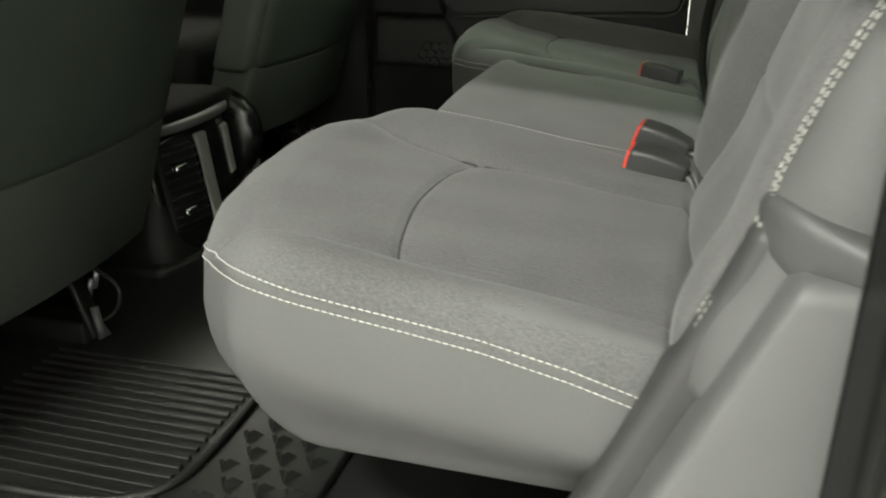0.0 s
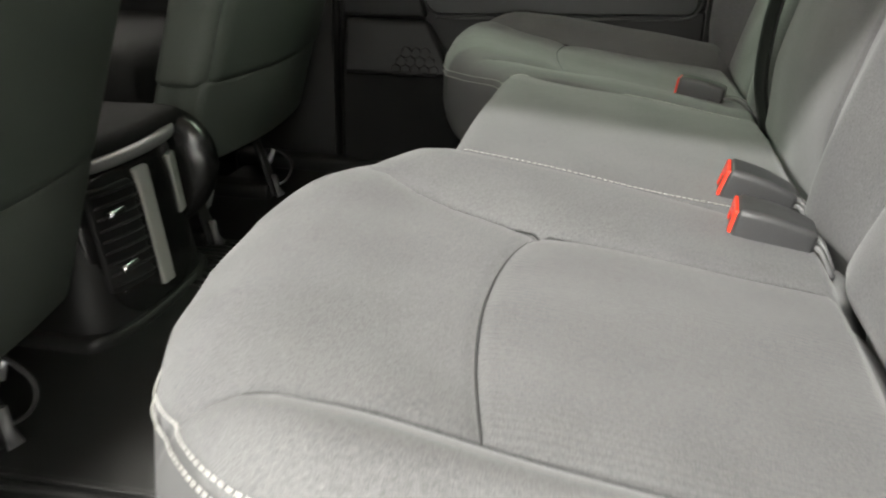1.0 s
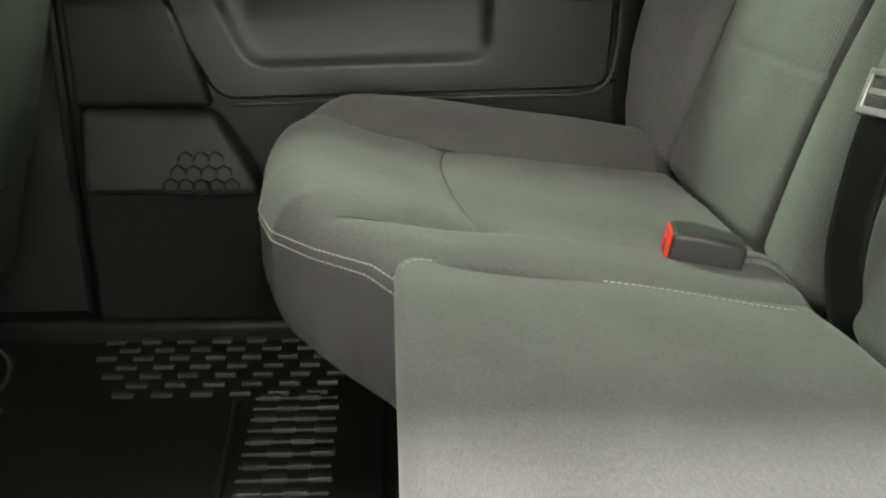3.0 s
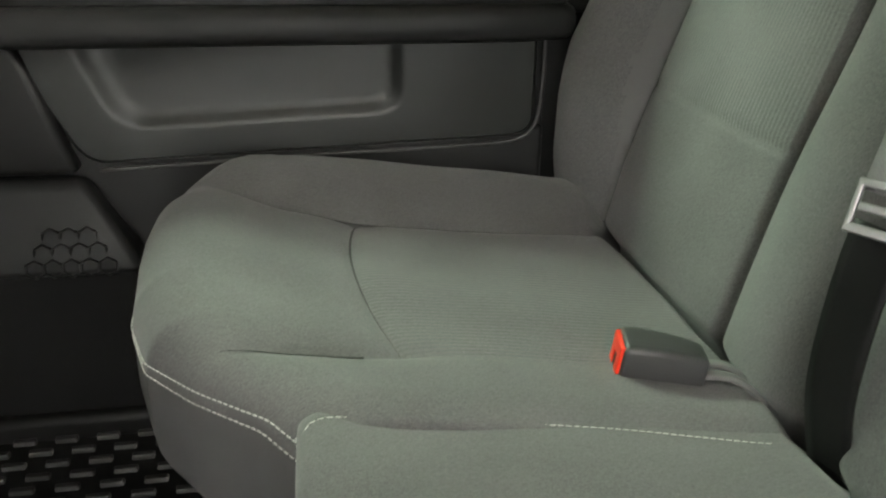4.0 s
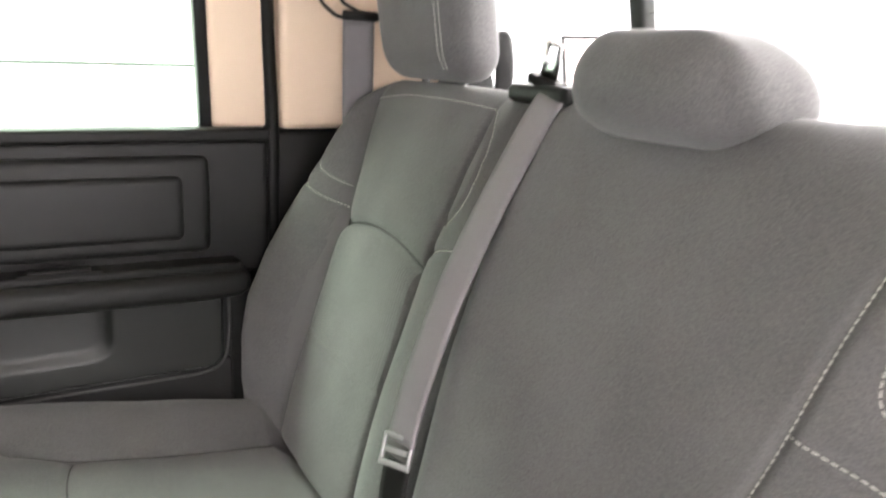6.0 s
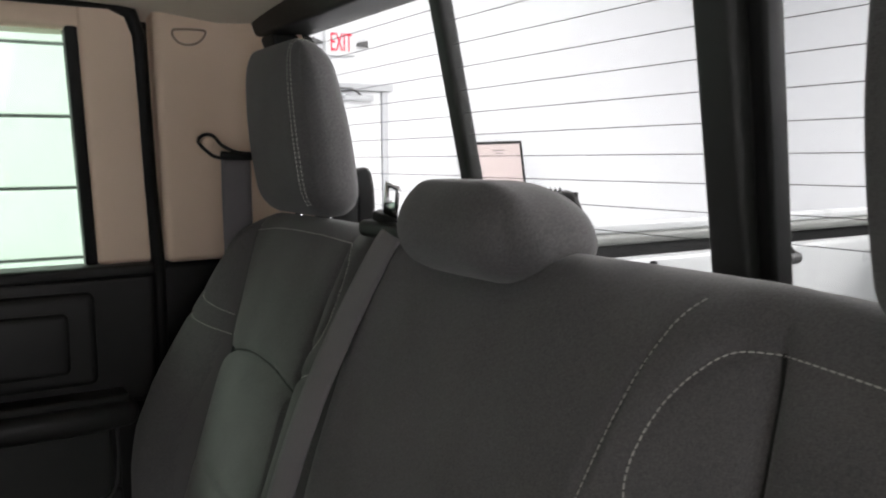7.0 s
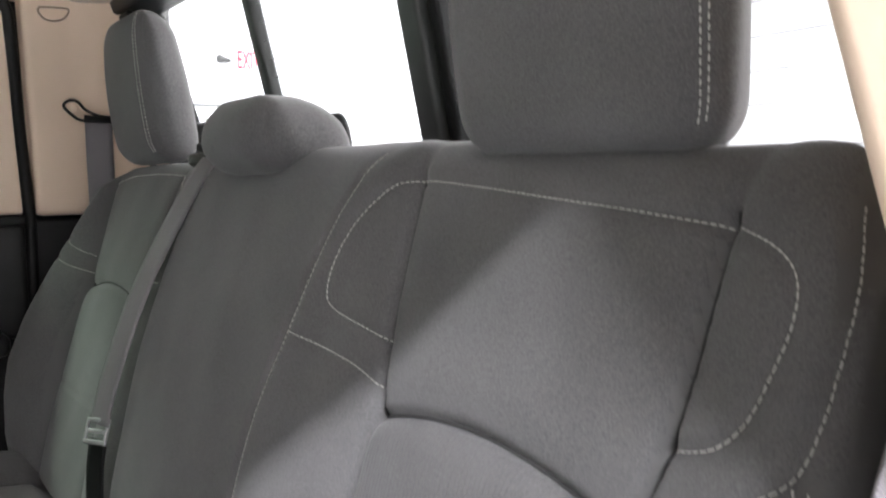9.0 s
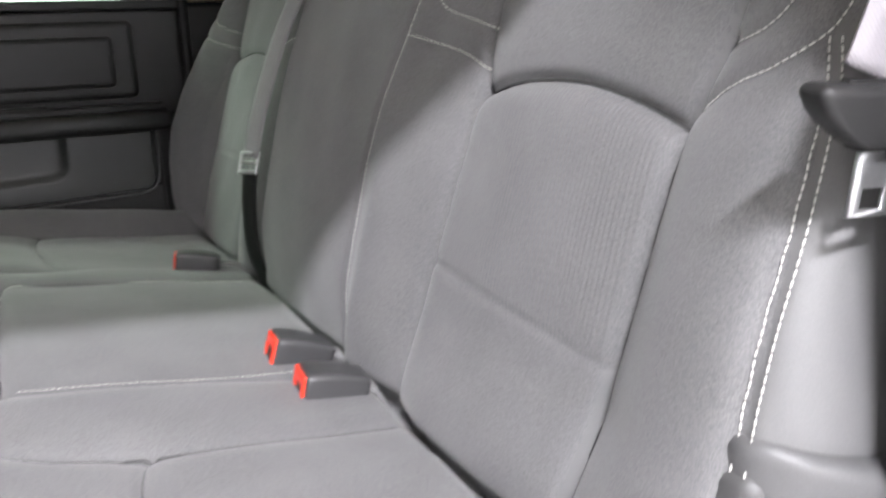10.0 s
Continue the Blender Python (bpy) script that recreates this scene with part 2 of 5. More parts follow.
def soft_block(lo, hi, r, step, deform=None):
    """A rounded block of quads; deform bends its points."""
    ax = [axis_steps(lo[i], hi[i], (r if np.isscalar(r) else r[i]), step[i] if not np.isscalar(step) else step) for i in range(3)]
    index, verts, faces = {}, [], []

    def vid(i, j, k):
        key = (i, j, k)
        if key not in index:
            index[key] = len(verts)
            verts.append((ax[0][i], ax[1][j], ax[2][k]))
        return index[key]

    nx, ny, nz = (len(a) - 1 for a in ax)
    for k, flip in ((0, True), (nz, False)):
        for i in range(nx):
            for j in range(ny):
                f = [vid(i, j, k), vid(i + 1, j, k), vid(i + 1, j + 1, k), vid(i, j + 1, k)]
                faces.append(f[::-1] if flip else f)
    for j, flip in ((0, False), (ny, True)):
        for i in range(nx):
            for k in range(nz):
                f = [vid(i, j, k), vid(i + 1, j, k), vid(i + 1, j, k + 1), vid(i, j, k + 1)]
                faces.append(f[::-1] if flip else f)
    for i, flip in ((0, True), (nx, False)):
        for j in range(ny):
            for k in range(nz):
                f = [vid(i, j, k), vid(i, j + 1, k), vid(i, j + 1, k + 1), vid(i, j, k + 1)]
                faces.append(f[::-1] if flip else f)
    v = round_box(np.array(verts), lo, hi, np.ones(3) * r if np.isscalar(r) else np.asarray(r))
    if deform is not None:
        v = deform(v)
    return v, faces


def block(lo, hi, r=0.004, step=1.0, deform=None):
    return soft_block(lo, hi, r, step, deform)


def joined(*geos):
    vs, fs, o = [], [], 0
    for v, f in geos:
        vs.append(np.asarray(v, float))
        fs += [[i + o for i in q] for q in f]
        o += len(v)
    return np.concatenate(vs), fs


def moved(geo, m):
    v = np.asarray(geo[0], float)
    a = np.array(m)
    return v @ a[:3, :3].T + a[:3, 3], geo[1]


def tube(points, r, n=8, caps=True):
    """A round bar along points; r a number or one for each point."""
    pts = [Vector(p) for p in points]
    rs = [r] * len(pts) if np.isscalar(r) else r
    vs, fs = [], []
    side = None
    for i, p in enumerate(pts):
        d = (pts[min(i + 1, len(pts) - 1)] - pts[max(i - 1, 0)]).normalized()
        if side is None:
            side = d.orthogonal().normalized()
        side = (side - d * side.dot(d)).normalized()
        up = d.cross(side)
        for k in range(n):
            a = 2 * math.pi * k / n
            vs.append(p + (side * math.cos(a) + up * math.sin(a)) * rs[i])
    for i in range(len(pts) - 1):
        for k in range(n):
            fs.append([i * n + k, i * n + (k + 1) % n, (i + 1) * n + (k + 1) % n, (i + 1) * n + k])
    if caps:
        fs.append(list(range(n))[::-1])
        fs.append([(len(pts) - 1) * n + k for k in range(n)])
    return np.array([tuple(v) for v in vs]), fs


def ribbon(points, across, width, thick):
    """A flat strap along points; across: its width direction at each point."""
    vs, fs = [], []
    pts = [Vector(p) for p in points]
    for i, p in enumerate(pts):
        d = (pts[min(i + 1, len(pts) - 1)] - pts[max(i - 1, 0)]).normalized()
        a = Vector(across[i] if isinstance(across[0], (tuple, list, Vector)) else across)
        a = (a - d * a.dot(d)).normalized()
        nrm = d.cross(a)
        for sa, sn in ((-0.5, -0.5), (-0.3, -0.62), (0.3, -0.62), (0.5, -0.5), (0.5, 0.5), (0.3, 0.62), (-0.3, 0.62), (-0.5, 0.5)):
            vs.append(p + a * (sa * width) + nrm * (sn * thick))
    for i in range(len(pts) - 1):
        for k in range(8):
            fs.append([i * 8 + k, i * 8 + (k + 1) % 8, (i + 1) * 8 + (k + 1) % 8, (i + 1) * 8 + k])
    fs.append(list(range(8))[::-1])
    fs.append([(len(pts) - 1) * 8 + k for k in range(8)])
    return np.array([tuple(v) for v in vs]), fs


def resample(pts, step):
    pts = np.asarray(pts, float)
    seg = np.linalg.norm(np.diff(pts, axis=0), axis=1)
    s = np.concatenate([[0], np.cumsum(seg)])
    n = max(2, int(round(s[-1] / step)) + 1)
    t = np.linspace(0, s[-1], n)
    return np.stack([np.interp(t, s, pts[:, i]) for i in range(3)], 1)


def smooth_line(ctrl, n=60):
    """Catmull-Rom through the control points."""
    c = [np.asarray(p, float) for p in ctrl]
    c = [2 * c[0] - c[1]] + c + [2 * c[-1] - c[-2]]
    out = []
    per = max(2, n // (len(c) - 3))
    for i in range(1, len(c) - 2):
        for k in range(per):
            t = k / per
            a, b, d, e = c[i - 1], c[i], c[i + 1], c[i + 2]
            out.append(0.5 * (2 * b + (d - a) * t + (2 * a - 5 * b + 4 * d - e) * t * t + (3 * b - a - 3 * d + e) * t ** 3))
    out.append(c[-2])
    return np.array(out)


def stitches(lines, pitch=0.0065, length=0.0045, r=0.00075):
    """Threads along lines: one short rounded stitch after another."""
    geos = []
    for line in lines:
        p = resample(line, pitch)
        for i in range(len(p) - 1):
            d = p[i + 1] - p[i]
            ln = np.linalg.norm(d)
            if ln < 1e-6:
                continue
            d = d / ln
            a, b = p[i], p[i] + d * min(length, ln * 0.75)
            geos.append(tube([a, a + (b - a) * 0.15, a + (b - a) * 0.85, b], [r * 0.5, r, r, r * 0.5], 5))
    return joined(*geos)


def groove(d, w):
    return np.exp(-(d / w) ** 2)


def ease(t):
    t = np.clip(t, 0, 1)
    return t * t * (3 - 2 * t)


# ---- structure: cab shell ----
single("floor", block((-1.6, -0.86, -0.06), (0.5, 0.86, -0.012), 0.01), CARPET, "black carpeted cab floor under rubber mats", "floor", kind="structure")

ROOF_Z = 1.12


def roof_bend(v):
    v = v.copy()
    v[:, 2] += -0.035 * (v[:, 1] / 0.8) ** 4 - 0.03 * ease((v[:, 0] - 0.0) / 0.4)
    return v


single("ceiling", soft_block((-1.6, -0.86, ROOF_Z), (0.325, 0.86, ROOF_Z + 0.05), 0.01, 0.06, roof_bend), HEADLINER,
       "light grey-beige cloth headliner", "ceiling", kind="structure")

# back of the cab: black trim frame with the sliding window in it
WB, WT = Vector((0.37, 0, 0.79)), Vector((0.285, 0, 1.062))  # bottom and top of the rear window


def on_window(y, u, d=0.0):
    """A point of the rear window: across, 0 to 1 upward, metres to the rear."""
    p = WB.lerp(WT, u)
    return np.array([p.x + d, y, p.z])


def window_bar(y0, y1, u0, u1, d0, d1, r=0.006, slant=0.0):
    def bend(v):
        p = np.array(WB)[None] + (np.array(WT) - np.array(WB))[None] * v[:, 2:3]
        return np.stack([p[:, 0] + v[:, 0], v[:, 1] - slant * v[:, 2], p[:, 2]], 1)
    hgt = (WT - WB).length
    return soft_block((d0, y0, u0), (d1, y1, u1), np.array([r, r, r / hgt]), np.array([1, 1, 0.25]), bend)


def rear_wall():
    wall = thing("wall_back", (0.4, 0, 0), "cab rear wall below and around the sliding window", "wall", kind="structure")
    part("lower_panel", block((0.36, -0.86, -0.02), (0.44, 0.86, 0.74), 0.01), PLASTIC, wall)
    part("lower_rail", window_bar(-0.74, 0.74, -0.40, -0.142, -0.012, 0.05), PLASTIC, wall)
    part("upper_rail", window_bar(-0.74, 0.74, 1.002, 1.13, -0.02, 0.05), PLASTIC, wall)
    for s in (-1, 1):
        y0, y1 = (0.594, 0.66) if s > 0 else (-0.74, -0.672)
        part("side_rail", window_bar(y0, y1, -0.142, 1.002, -0.015, 0.05), PLASTIC, wall)
    return wall


rear_wall()


def rear_window():
    win = thing("window_1", (0.36, 0, 0.79), "sliding rear window with thin dark heating lines", "window", kind="structure")
    part("mullion", window_bar(-0.193, -0.157, -0.14, 1.0, -0.012, 0.012, 0.006, 0.042), FRAME_GREY, win)
    part("slider_rail", window_bar(-0.211, -0.194, -0.14, 1.0, 0.0, 0.024, 0.005, 0.042), PLASTIC, win)
    part("mullion", window_bar(0.178, 0.201, -0.14, 1.0, -0.010, 0.010, 0.006, 0.044), FRAME_GREY, win)
    for y0, y1, d, lean_y in ((-0.670, -0.205, 0.028, 0.042), (-0.18, 0.188, 0.0, 0.043), (0.222, 0.640, 0.028, 0.042)):
        pane = part("pane", window_bar(y0, y1, -0.138, 0.997, d, d + 0.004, 0.001, lean_y), GLASS, win)
        pane.visible_shadow = False
        lines = [tube([on_window(y0 - lean_y * u, u, d - 0.0005), on_window(y1 - lean_y * u, u, d - 0.0005)], 0.0004, 5) for u in np.linspace(0.07, 0.93, 11)]
        if y0 < -0.5:
            bars = [tube([on_window(-0.632, u, d - 0.001), on_window(-0.600, u, d - 0.001)], 0.0007, 5) for u in (-0.045, -0.06, -0.075, -0.09)]
            part("glass_marking", joined(*bars), LIGHT_PLASTIC, pane, "small grey printed glass marking")
        part("heating_lines", joined(*lines), PLASTIC, pane, "thin dark heating lines")
    return win


rear_window()


# side trims: beige upper pillar, black lower pillar, seal
def pillar(s):
    y = 0.79
    p = thing("trim", (0.2, s * y, 0.7), "beige plastic rear pillar trim with a belt outlet", "pillar trim", kind="structure")

    def bend(v):
        v = v.copy()
        k = (v[:, 2] - 0.70) / 0.42
        v[:, 1] -= 0.10 * np.clip(k, 0, 1.2)
        v[:, 1] -= (0.100 if s > 0 else 0.09) * ease((v[:, 0] - 0.24) / 0.12)
        v[:, 0] -= 0.03 * k
        v[:, 0] = np.minimum(v[:, 0], 0.37 - 0.3125 * np.clip(v[:, 2] - 0.79, 0, 1) + 0.03)
        v[:, 1] *= s
        return v
    g = soft_block((0.148 if s > 0 else 0.126, 0.775, 0.711 if s > 0 else 0.674), (0.40, 0.83 if s > 0 else 0.90, 1.13), 0.012, (0.03, 1, 0.05), bend)
    up = part("upper_panel", (g[0], [f[::s] for f in g[1]]), BEIGE, p)
    if s > 0:
        clip = smooth_line([(0.150, 0.6895, 1.071), (0.172, 0.6885, 1.0725), (0.196, 0.688, 1.072), (0.1965, 0.690, 1.064), (0.187, 0.692, 1.054), (0.172, 0.693, 1.050), (0.158, 0.6925, 1.053), (0.149, 0.6905, 1.063), (0.150, 0.6895, 1.071)], 40)
        part("clip_cover", tube([tuple(q) for q in clip + np.array([0, -0.0035, 0])], 0.0016, 6), TRIM_SHADE, up, "thin dark outline of a clip cover")

    def low(v):
        v = v.copy()
        v[:, 1] -= 0.03 * ease((v[:, 0] - 0.24) / 0.12)
        v[:, 1] *= s
        return v
    g = soft_block((0.10 if s > 0 else 0.20, 0.835 if s > 0 else 0.905, -0.01), (0.42, 0.86 if s > 0 else 0.93, 1.13), 0.006, (0.03, 1, 0.05), bend)
    part("backing", (g[0], [f[::s] for f in g[1]]), PLASTIC, p)
    x0 = 0.062 if s > 0 else 0.148
    g = soft_block((x0, 0.80 if s > 0 else 0.785, -0.01), (0.40, 0.85, 0.709 if s > 0 else 0.672), 0.012, (0.03, 1, 0.1), low)
    part("lower_panel", (g[0], [f[::s] for f in g[1]]), PLASTIC, p)
    if s < 0:
        part("jamb", block((0.17, -0.93, -0.2), (0.40, -0.852, 0.67), 0.02), LIGHT_PLASTIC, p, "pale grey door jamb")
        part("weatherstrip", tube([(0.16, -0.858, -0.15), (0.165, -0.858, 0.3), (0.16, -0.858, 0.66)], 0.012, 8), GREY_PLASTIC, p)
        part("seal", tube([(0.158, -0.79, -0.01), (0.158, -0.79, 0.4), (0.155, -0.79, 0.66)], 0.011, 8), PLASTIC, p)
    else:
        part("seal", tube([(0.135, 0.79, -0.01), (0.135, 0.79, 0.4), (0.136, 0.788, 0.71), (0.122, 0.756, 0.843), (0.111, 0.725, 0.974),
                           (0.103, 0.703, 1.06), (0.090, 0.693, 1.092), (0.06, 0.69, 1.105), (-0.8, 0.70, 1.11)], 0.011, 8), PLASTIC, p)
    return p


pillar(1)
pillar(-1)


# ---- rear seats ----
def seat_plane(x):
    """Height of the cushions' mean top."""
    return 0.310 - 0.135 * (x + 0.15)


def crease_in(x, s):
    if s > 0:
        return np.interp(x, [-0.34, -0.31, -0.26, 0.0, 0.1], [0.325, 0.312, 0.308, 0.304, 0.306])
    return np.interp(x, [-0.33, -0.31, -0.285, -0.25, -0.215, -0.165, -0.1, 0.1], [0.262, 0.283, 0.310, 0.336, 0.351, 0.361, 0.362, 0.364])


def crease_out(x, s):
    if s > 0:
        return np.interp(x, [-0.34, -0.30, -0.255, -0.19, -0.08, 0.1], [0.645, 0.628, 0.603, 0.582, 0.578, 0.60])
    return np.interp(x, [-0.34, -0.285, -0.25, -0.2, 0.1], [0.662, 0.655, 0.644, 0.642, 0.655])


def crease_cross(a, s):
    if s > 0:
        return -0.197 + 0.027 * ((a - 0.47) / 0.165) ** 2
    return -0.166 + 0.018 * ((a - 0.50) / 0.135) ** 2


def meet_line(y):
    """Where the cushions meet the backrests."""
    return np.interp(y, [-0.55, -0.45, -0.2, 0.0, 0.2, 0.75], [0.064, 0.069, 0.080, 0.087, 0.094, 0.094])


CU_LO, CU_HI = (-0.40, 0.0, 0.10), (0.16, 1.0, 0.32)
CU_R = {-1: np.array([0.082, 0.022, 0.090]), 1: np.array([0.083, 0.022, 0.078])}
INNER = {-1: 0.192, 1: 0.208}
OUT = {-1: 0.722, 1: 0.737}
INNER_DROP = {-1: (0.028, 0.065), 1: (0.012, 0.050)}
NOSE = {-1: (0.007, 0.25), 1: (-0.010, 0.111)}
FRONT_A = [0.18, 0.215, 0.25, 0.30, 0.35, 0.42, 0.50, 0.56, 0.61, 0.66, 0.70, 0.74]
FRONT_X = {-1: [-0.238, -0.276, -0.314, -0.349, -0.362, -0.370, -0.366, -0.356, -0.336, -0.308, -0.270, -0.23],
           1: [-0.235, -0.251, -0.276, -0.322, -0.360, -0.380, -0.387, -0.390, -0.388, -0.373, -0.348, -0.32]}


def cushion_bend(v, s):
    x, z = v[:, 0], v[:, 2]
    i0, o1 = INNER[s], OUT[s]
    a = i0 + (o1 - i0) * v[:, 1]
    xf = np.interp(a, FRONT_A, FRONT_X[s])
    x2 = 0.16 + (x - 0.16) * (0.16 - xf) / 0.56
    fr = np.clip(-x2 / 0.4, 0, 1)
    zb = 0.15 + (0.007 if s < 0 else 0.023) * fr ** 2
    ci, co, cc = crease_in(x2, s), crease_out(x2, s), crease_cross(a, s)
    ti = np.clip((ci - a) / np.maximum(ci - i0, 1e-3), 0, 1)
    to = np.clip((a - co) / np.maximum(o1 - co, 1e-3), 0, 1)
    bump = (1 - 0.7 * ease((x2 + 0.1) / 0.12)) * np.where(ti > 0, (0.013 * np.sin(np.pi * np.clip(ti * 0.85, 0, 1)) if s < 0 else 0.006 * np.sin(np.pi * np.clip(ti * 0.6, 0, 1))), 0) * ease((x2 + 0.35) / 0.12)
    bump = bump + np.where(to > 0, (0.019 if s < 0 else 0.030) * np.sin(np.pi * np.clip(to * 0.75, 0, 1)) ** 1.5, 0) * (0.45 + 0.55 * ease((x2 + 0.36) / 0.15))
    # the outer edge rolls down to the stitched side panel
    roll = np.clip((a - o1 + 0.047) / 0.047, 0, 1)
    bump = bump - (0.022 + 0.022 * ease((x2 + 0.3) / 0.3)) * (1 - np.sqrt(np.clip(1 - roll ** 2, 0, 1)))
    mid = (a > ci) & (a < co)
    zt = seat_plane(x2) + bump + 0.005 * mid * np.sin(np.pi * np.clip((a - ci) / (co - ci), 0, 1))
    if s < 0:
        zt = zt + 0.008 * np.exp(-((a - 0.345) / 0.075) ** 2) * ease((-0.22 - x2) / 0.10)
    zt = zt - NOSE[s][0] * ease((-0.25 - x2) / NOSE[s][1]) - INNER_DROP[s][0] * np.clip((i0 + INNER_DROP[s][1] - a) / INNER_DROP[s][1], 0, 1) ** 2
    zt = zt - 0.03 * ease((x2 - meet_line(s * a) + 0.008) / 0.03)
    top = np.clip((z - 0.20) / 0.08, 0, 1)
    g = (0.003 * groove(a - ci, 0.004) + 0.0035 * groove(a - ci, 0.016)) * ease((x2 + 0.315) / 0.06) * (1.0 if s < 0 else ease((-0.10 - x2) / 0.12))
    g = g + (0.003 * groove(a - co, 0.004) + 0.0035 * groove(a - co, 0.016)) * np.clip((x2 + 0.34) / 0.04, 0, 1) + (0.003 * groove(x2 - cc, 0.004) + 0.003 * groove(x2 - cc, 0.02)) * mid
    wr = 0.0012 * np.sin(x2 * 31 + a * 17) * np.sin(a * 43 - x2 * 11)
    z2 = zb + (z - 0.10) / 0.22 * (zt - zb) - g * top + wr * top
    a = a - 0.03 * ease((0.24 - z) / 0.14) * np.clip(v[:, 1], 0, 1) ** 4
    return np.stack([x2, s * a, z2], 1)


def facing(geo, s):
    return geo[0], [f[::s] for f in geo[1]]


def stitch_height(x, a, s):
    """Height of the upper stitching round an outer cushion."""
    if s > 0:
        return np.interp(a, [0.21, 0.25, 0.30, 0.37, 0.5, 0.65], [0.297, 0.303, 0.298, 0.294, 0.285, 0.278])
    if a > 0.705:
        return np.interp(x, [-0.24, -0.207, -0.165, -0.12, -0.06, 0.0, 0.05, 0.1], [0.311, 0.306, 0.300, 0.294, 0.285, 0.272, 0.258, 0.243])
    return np.interp(a, [0.2, 0.5, 0.56, 0.61, 0.65, 0.685, 0.705], [0.255, 0.260, 0.270, 0.284, 0.298, 0.308, 0.311])


def top_line(x, a, s):
    """Points of an outer cushion's top over given places of the plan."""
    xf = np.interp(a, FRONT_A, FRONT_X[s])
    p = np.stack([0.16 + (x - 0.16) * 0.56 / (0.16 - xf), (a - INNER[s]) / (OUT[s] - INNER[s]), np.full(len(x), CU_HI[2])], 1)
    return cushion_bend(round_box(p, CU_LO, CU_HI, CU_R[s]), s)


def outer_cushion(s, label):
    c = thing("rear_seat_cushion", (-0.12, s * 0.45, 0.1), label, "seat cushion", "rear seat cushions")
    geo = soft_block(CU_LO, CU_HI, CU_R[s], (0.0036, 0.0068, 0.02), lambda v: cushion_bend(v, s))
    pad = part("pad", facing(geo, s), [CLOTH, CORD, VINYL], c)
    for p in pad.data.polygons:
        q = (p.center / S) + BASE[c.name]
        a = abs(q.y)
        if q.z > 0.25 and q.x > crease_cross(a, s) and crease_in(q.x, s) < a < crease_out(q.x, s):
            p.material_index = 1
        elif abs(p.normal.z) < 0.92 and q.z < stitch_height(q.x, a, s) - 0.004:
            p.material_index = 2
    # double stitching round the outer side and the nose
    rx, ry, rz = CU_R[s]
    qx, qz = CU_LO[0] + rx, CU_HI[2] - rz
    th = np.radians(np.linspace(4, 86, 42))
    stations = [np.stack([np.full(42, 0.10 + (qx - 0.10) * t), 1 - ry + ry * np.cos(th), qz + rz * np.sin(th)], 1) for t in np.linspace(0, 1, 80)]
    for psi in np.radians(np.linspace(85, 5, 14)):
        stations.append(np.stack([qx - rx * np.cos(th) * math.cos(psi), 1 - ry + ry * np.cos(th) * math.sin(psi), qz + rz * np.sin(th)], 1))
    for t in np.linspace(0, 1, 90):
        stations.append(np.stack([qx - rx * np.cos(th), np.full(42, (1 - ry) * (1 - t) + 0.02 * t), qz + rz * np.sin(th)], 1))
    stations = [cushion_bend(p, s) for p in stations]
    rows = []
    for drop in (0.0, 0.0085):
        line = []
        for p in stations:
            z = stitch_height(p[20, 0], abs(p[20, 1]), s)
            line.append([np.interp(z - drop, p[:, 2], p[:, 0]), np.interp(z - drop, p[:, 2], p[:, 1]), z - drop])
        line = np.array(line)
        out = line - np.array([0.02, s * 0.46, 0])
        out[:, 2] = 0.0
        line += out / np.linalg.norm(out, axis=1, keepdims=True) * 0.0010 + np.array([0, 0, 0.0005])
        rows.append(line)
    part("stitching", stitches(rows, 0.0056, 0.0048, 0.00062), THREAD, c, "light double stitching", kind="stuff")
    # dark tubes in the seams between the panels paint the grooves' shade
    xs = np.linspace(-0.30 if s > 0 else -0.285, 0.075, 60)
    xi = xs if s < 0 else np.linspace(-0.31, -0.20, 20)
    seams = [top_line(xi, crease_in(xi, s), s), top_line(xs, crease_out(xs, s), s)]
    a0 = float(crease_in(-0.16, s))
    for _ in range(6):
        a0 = float(crease_in(crease_cross(a0, s), s))
    a = np.linspace(a0 + 0.006, float(crease_out(-0.17, s)), 30)
    seams.append(top_line(crease_cross(a, s), a, s))
    part("seam", joined(*[tube([tuple(q + np.array([0, 0, lift])) for q in line], (rad * np.minimum(1, 0.15 + np.arange(len(line)) / 16)).tolist(), 6) for line, lift, rad in zip(seams, (0.0008, 0.0008, 0.0004), (0.0009, 0.0009, 0.0010))]), SEAM_SHADE, c, "dark line painting the shade in a seam groove")
    return c


outer_cushion(-1, "grey cloth seat cushion with light double stitching beside the open door")
outer_cushion(1, "grey cloth seat cushion with light double stitching beside the closed door")

CC_LO, CC_HI, CC_R = (-0.252, -0.216, 0.09), (0.16, 0.243, 0.31), np.array([0.025, 0.008, 0.025])


def center_bend(v):
    v = v.copy()
    top = np.clip((v[:, 2] - 0.2) / 0.08, 0, 1)
    v[:, 2] += top * (seat_plane(v[:, 0]) - 0.310 + 0.006 * np.cos((v[:, 1] - 0.012) / 0.21 * np.pi / 2))
    v[:, 2] -= top * 0.004 * ease((v[:, 1] - 0.15) / 0.10)
    v[:, 2] += top * 0.0012 * np.sin(v[:, 0] * 29) * np.sin(v[:, 1] * 23)
    v[:, 2] -= top * 0.03 * ease((v[:, 0] - meet_line(v[:, 1]) + 0.008) / 0.03)
    v[:, 0] += 0.05 * (1 - np.clip((v[:, 2] - 0.09) / 0.22, 0, 1)) * np.clip(-v[:, 0] / 0.25, 0, 1)
    return v


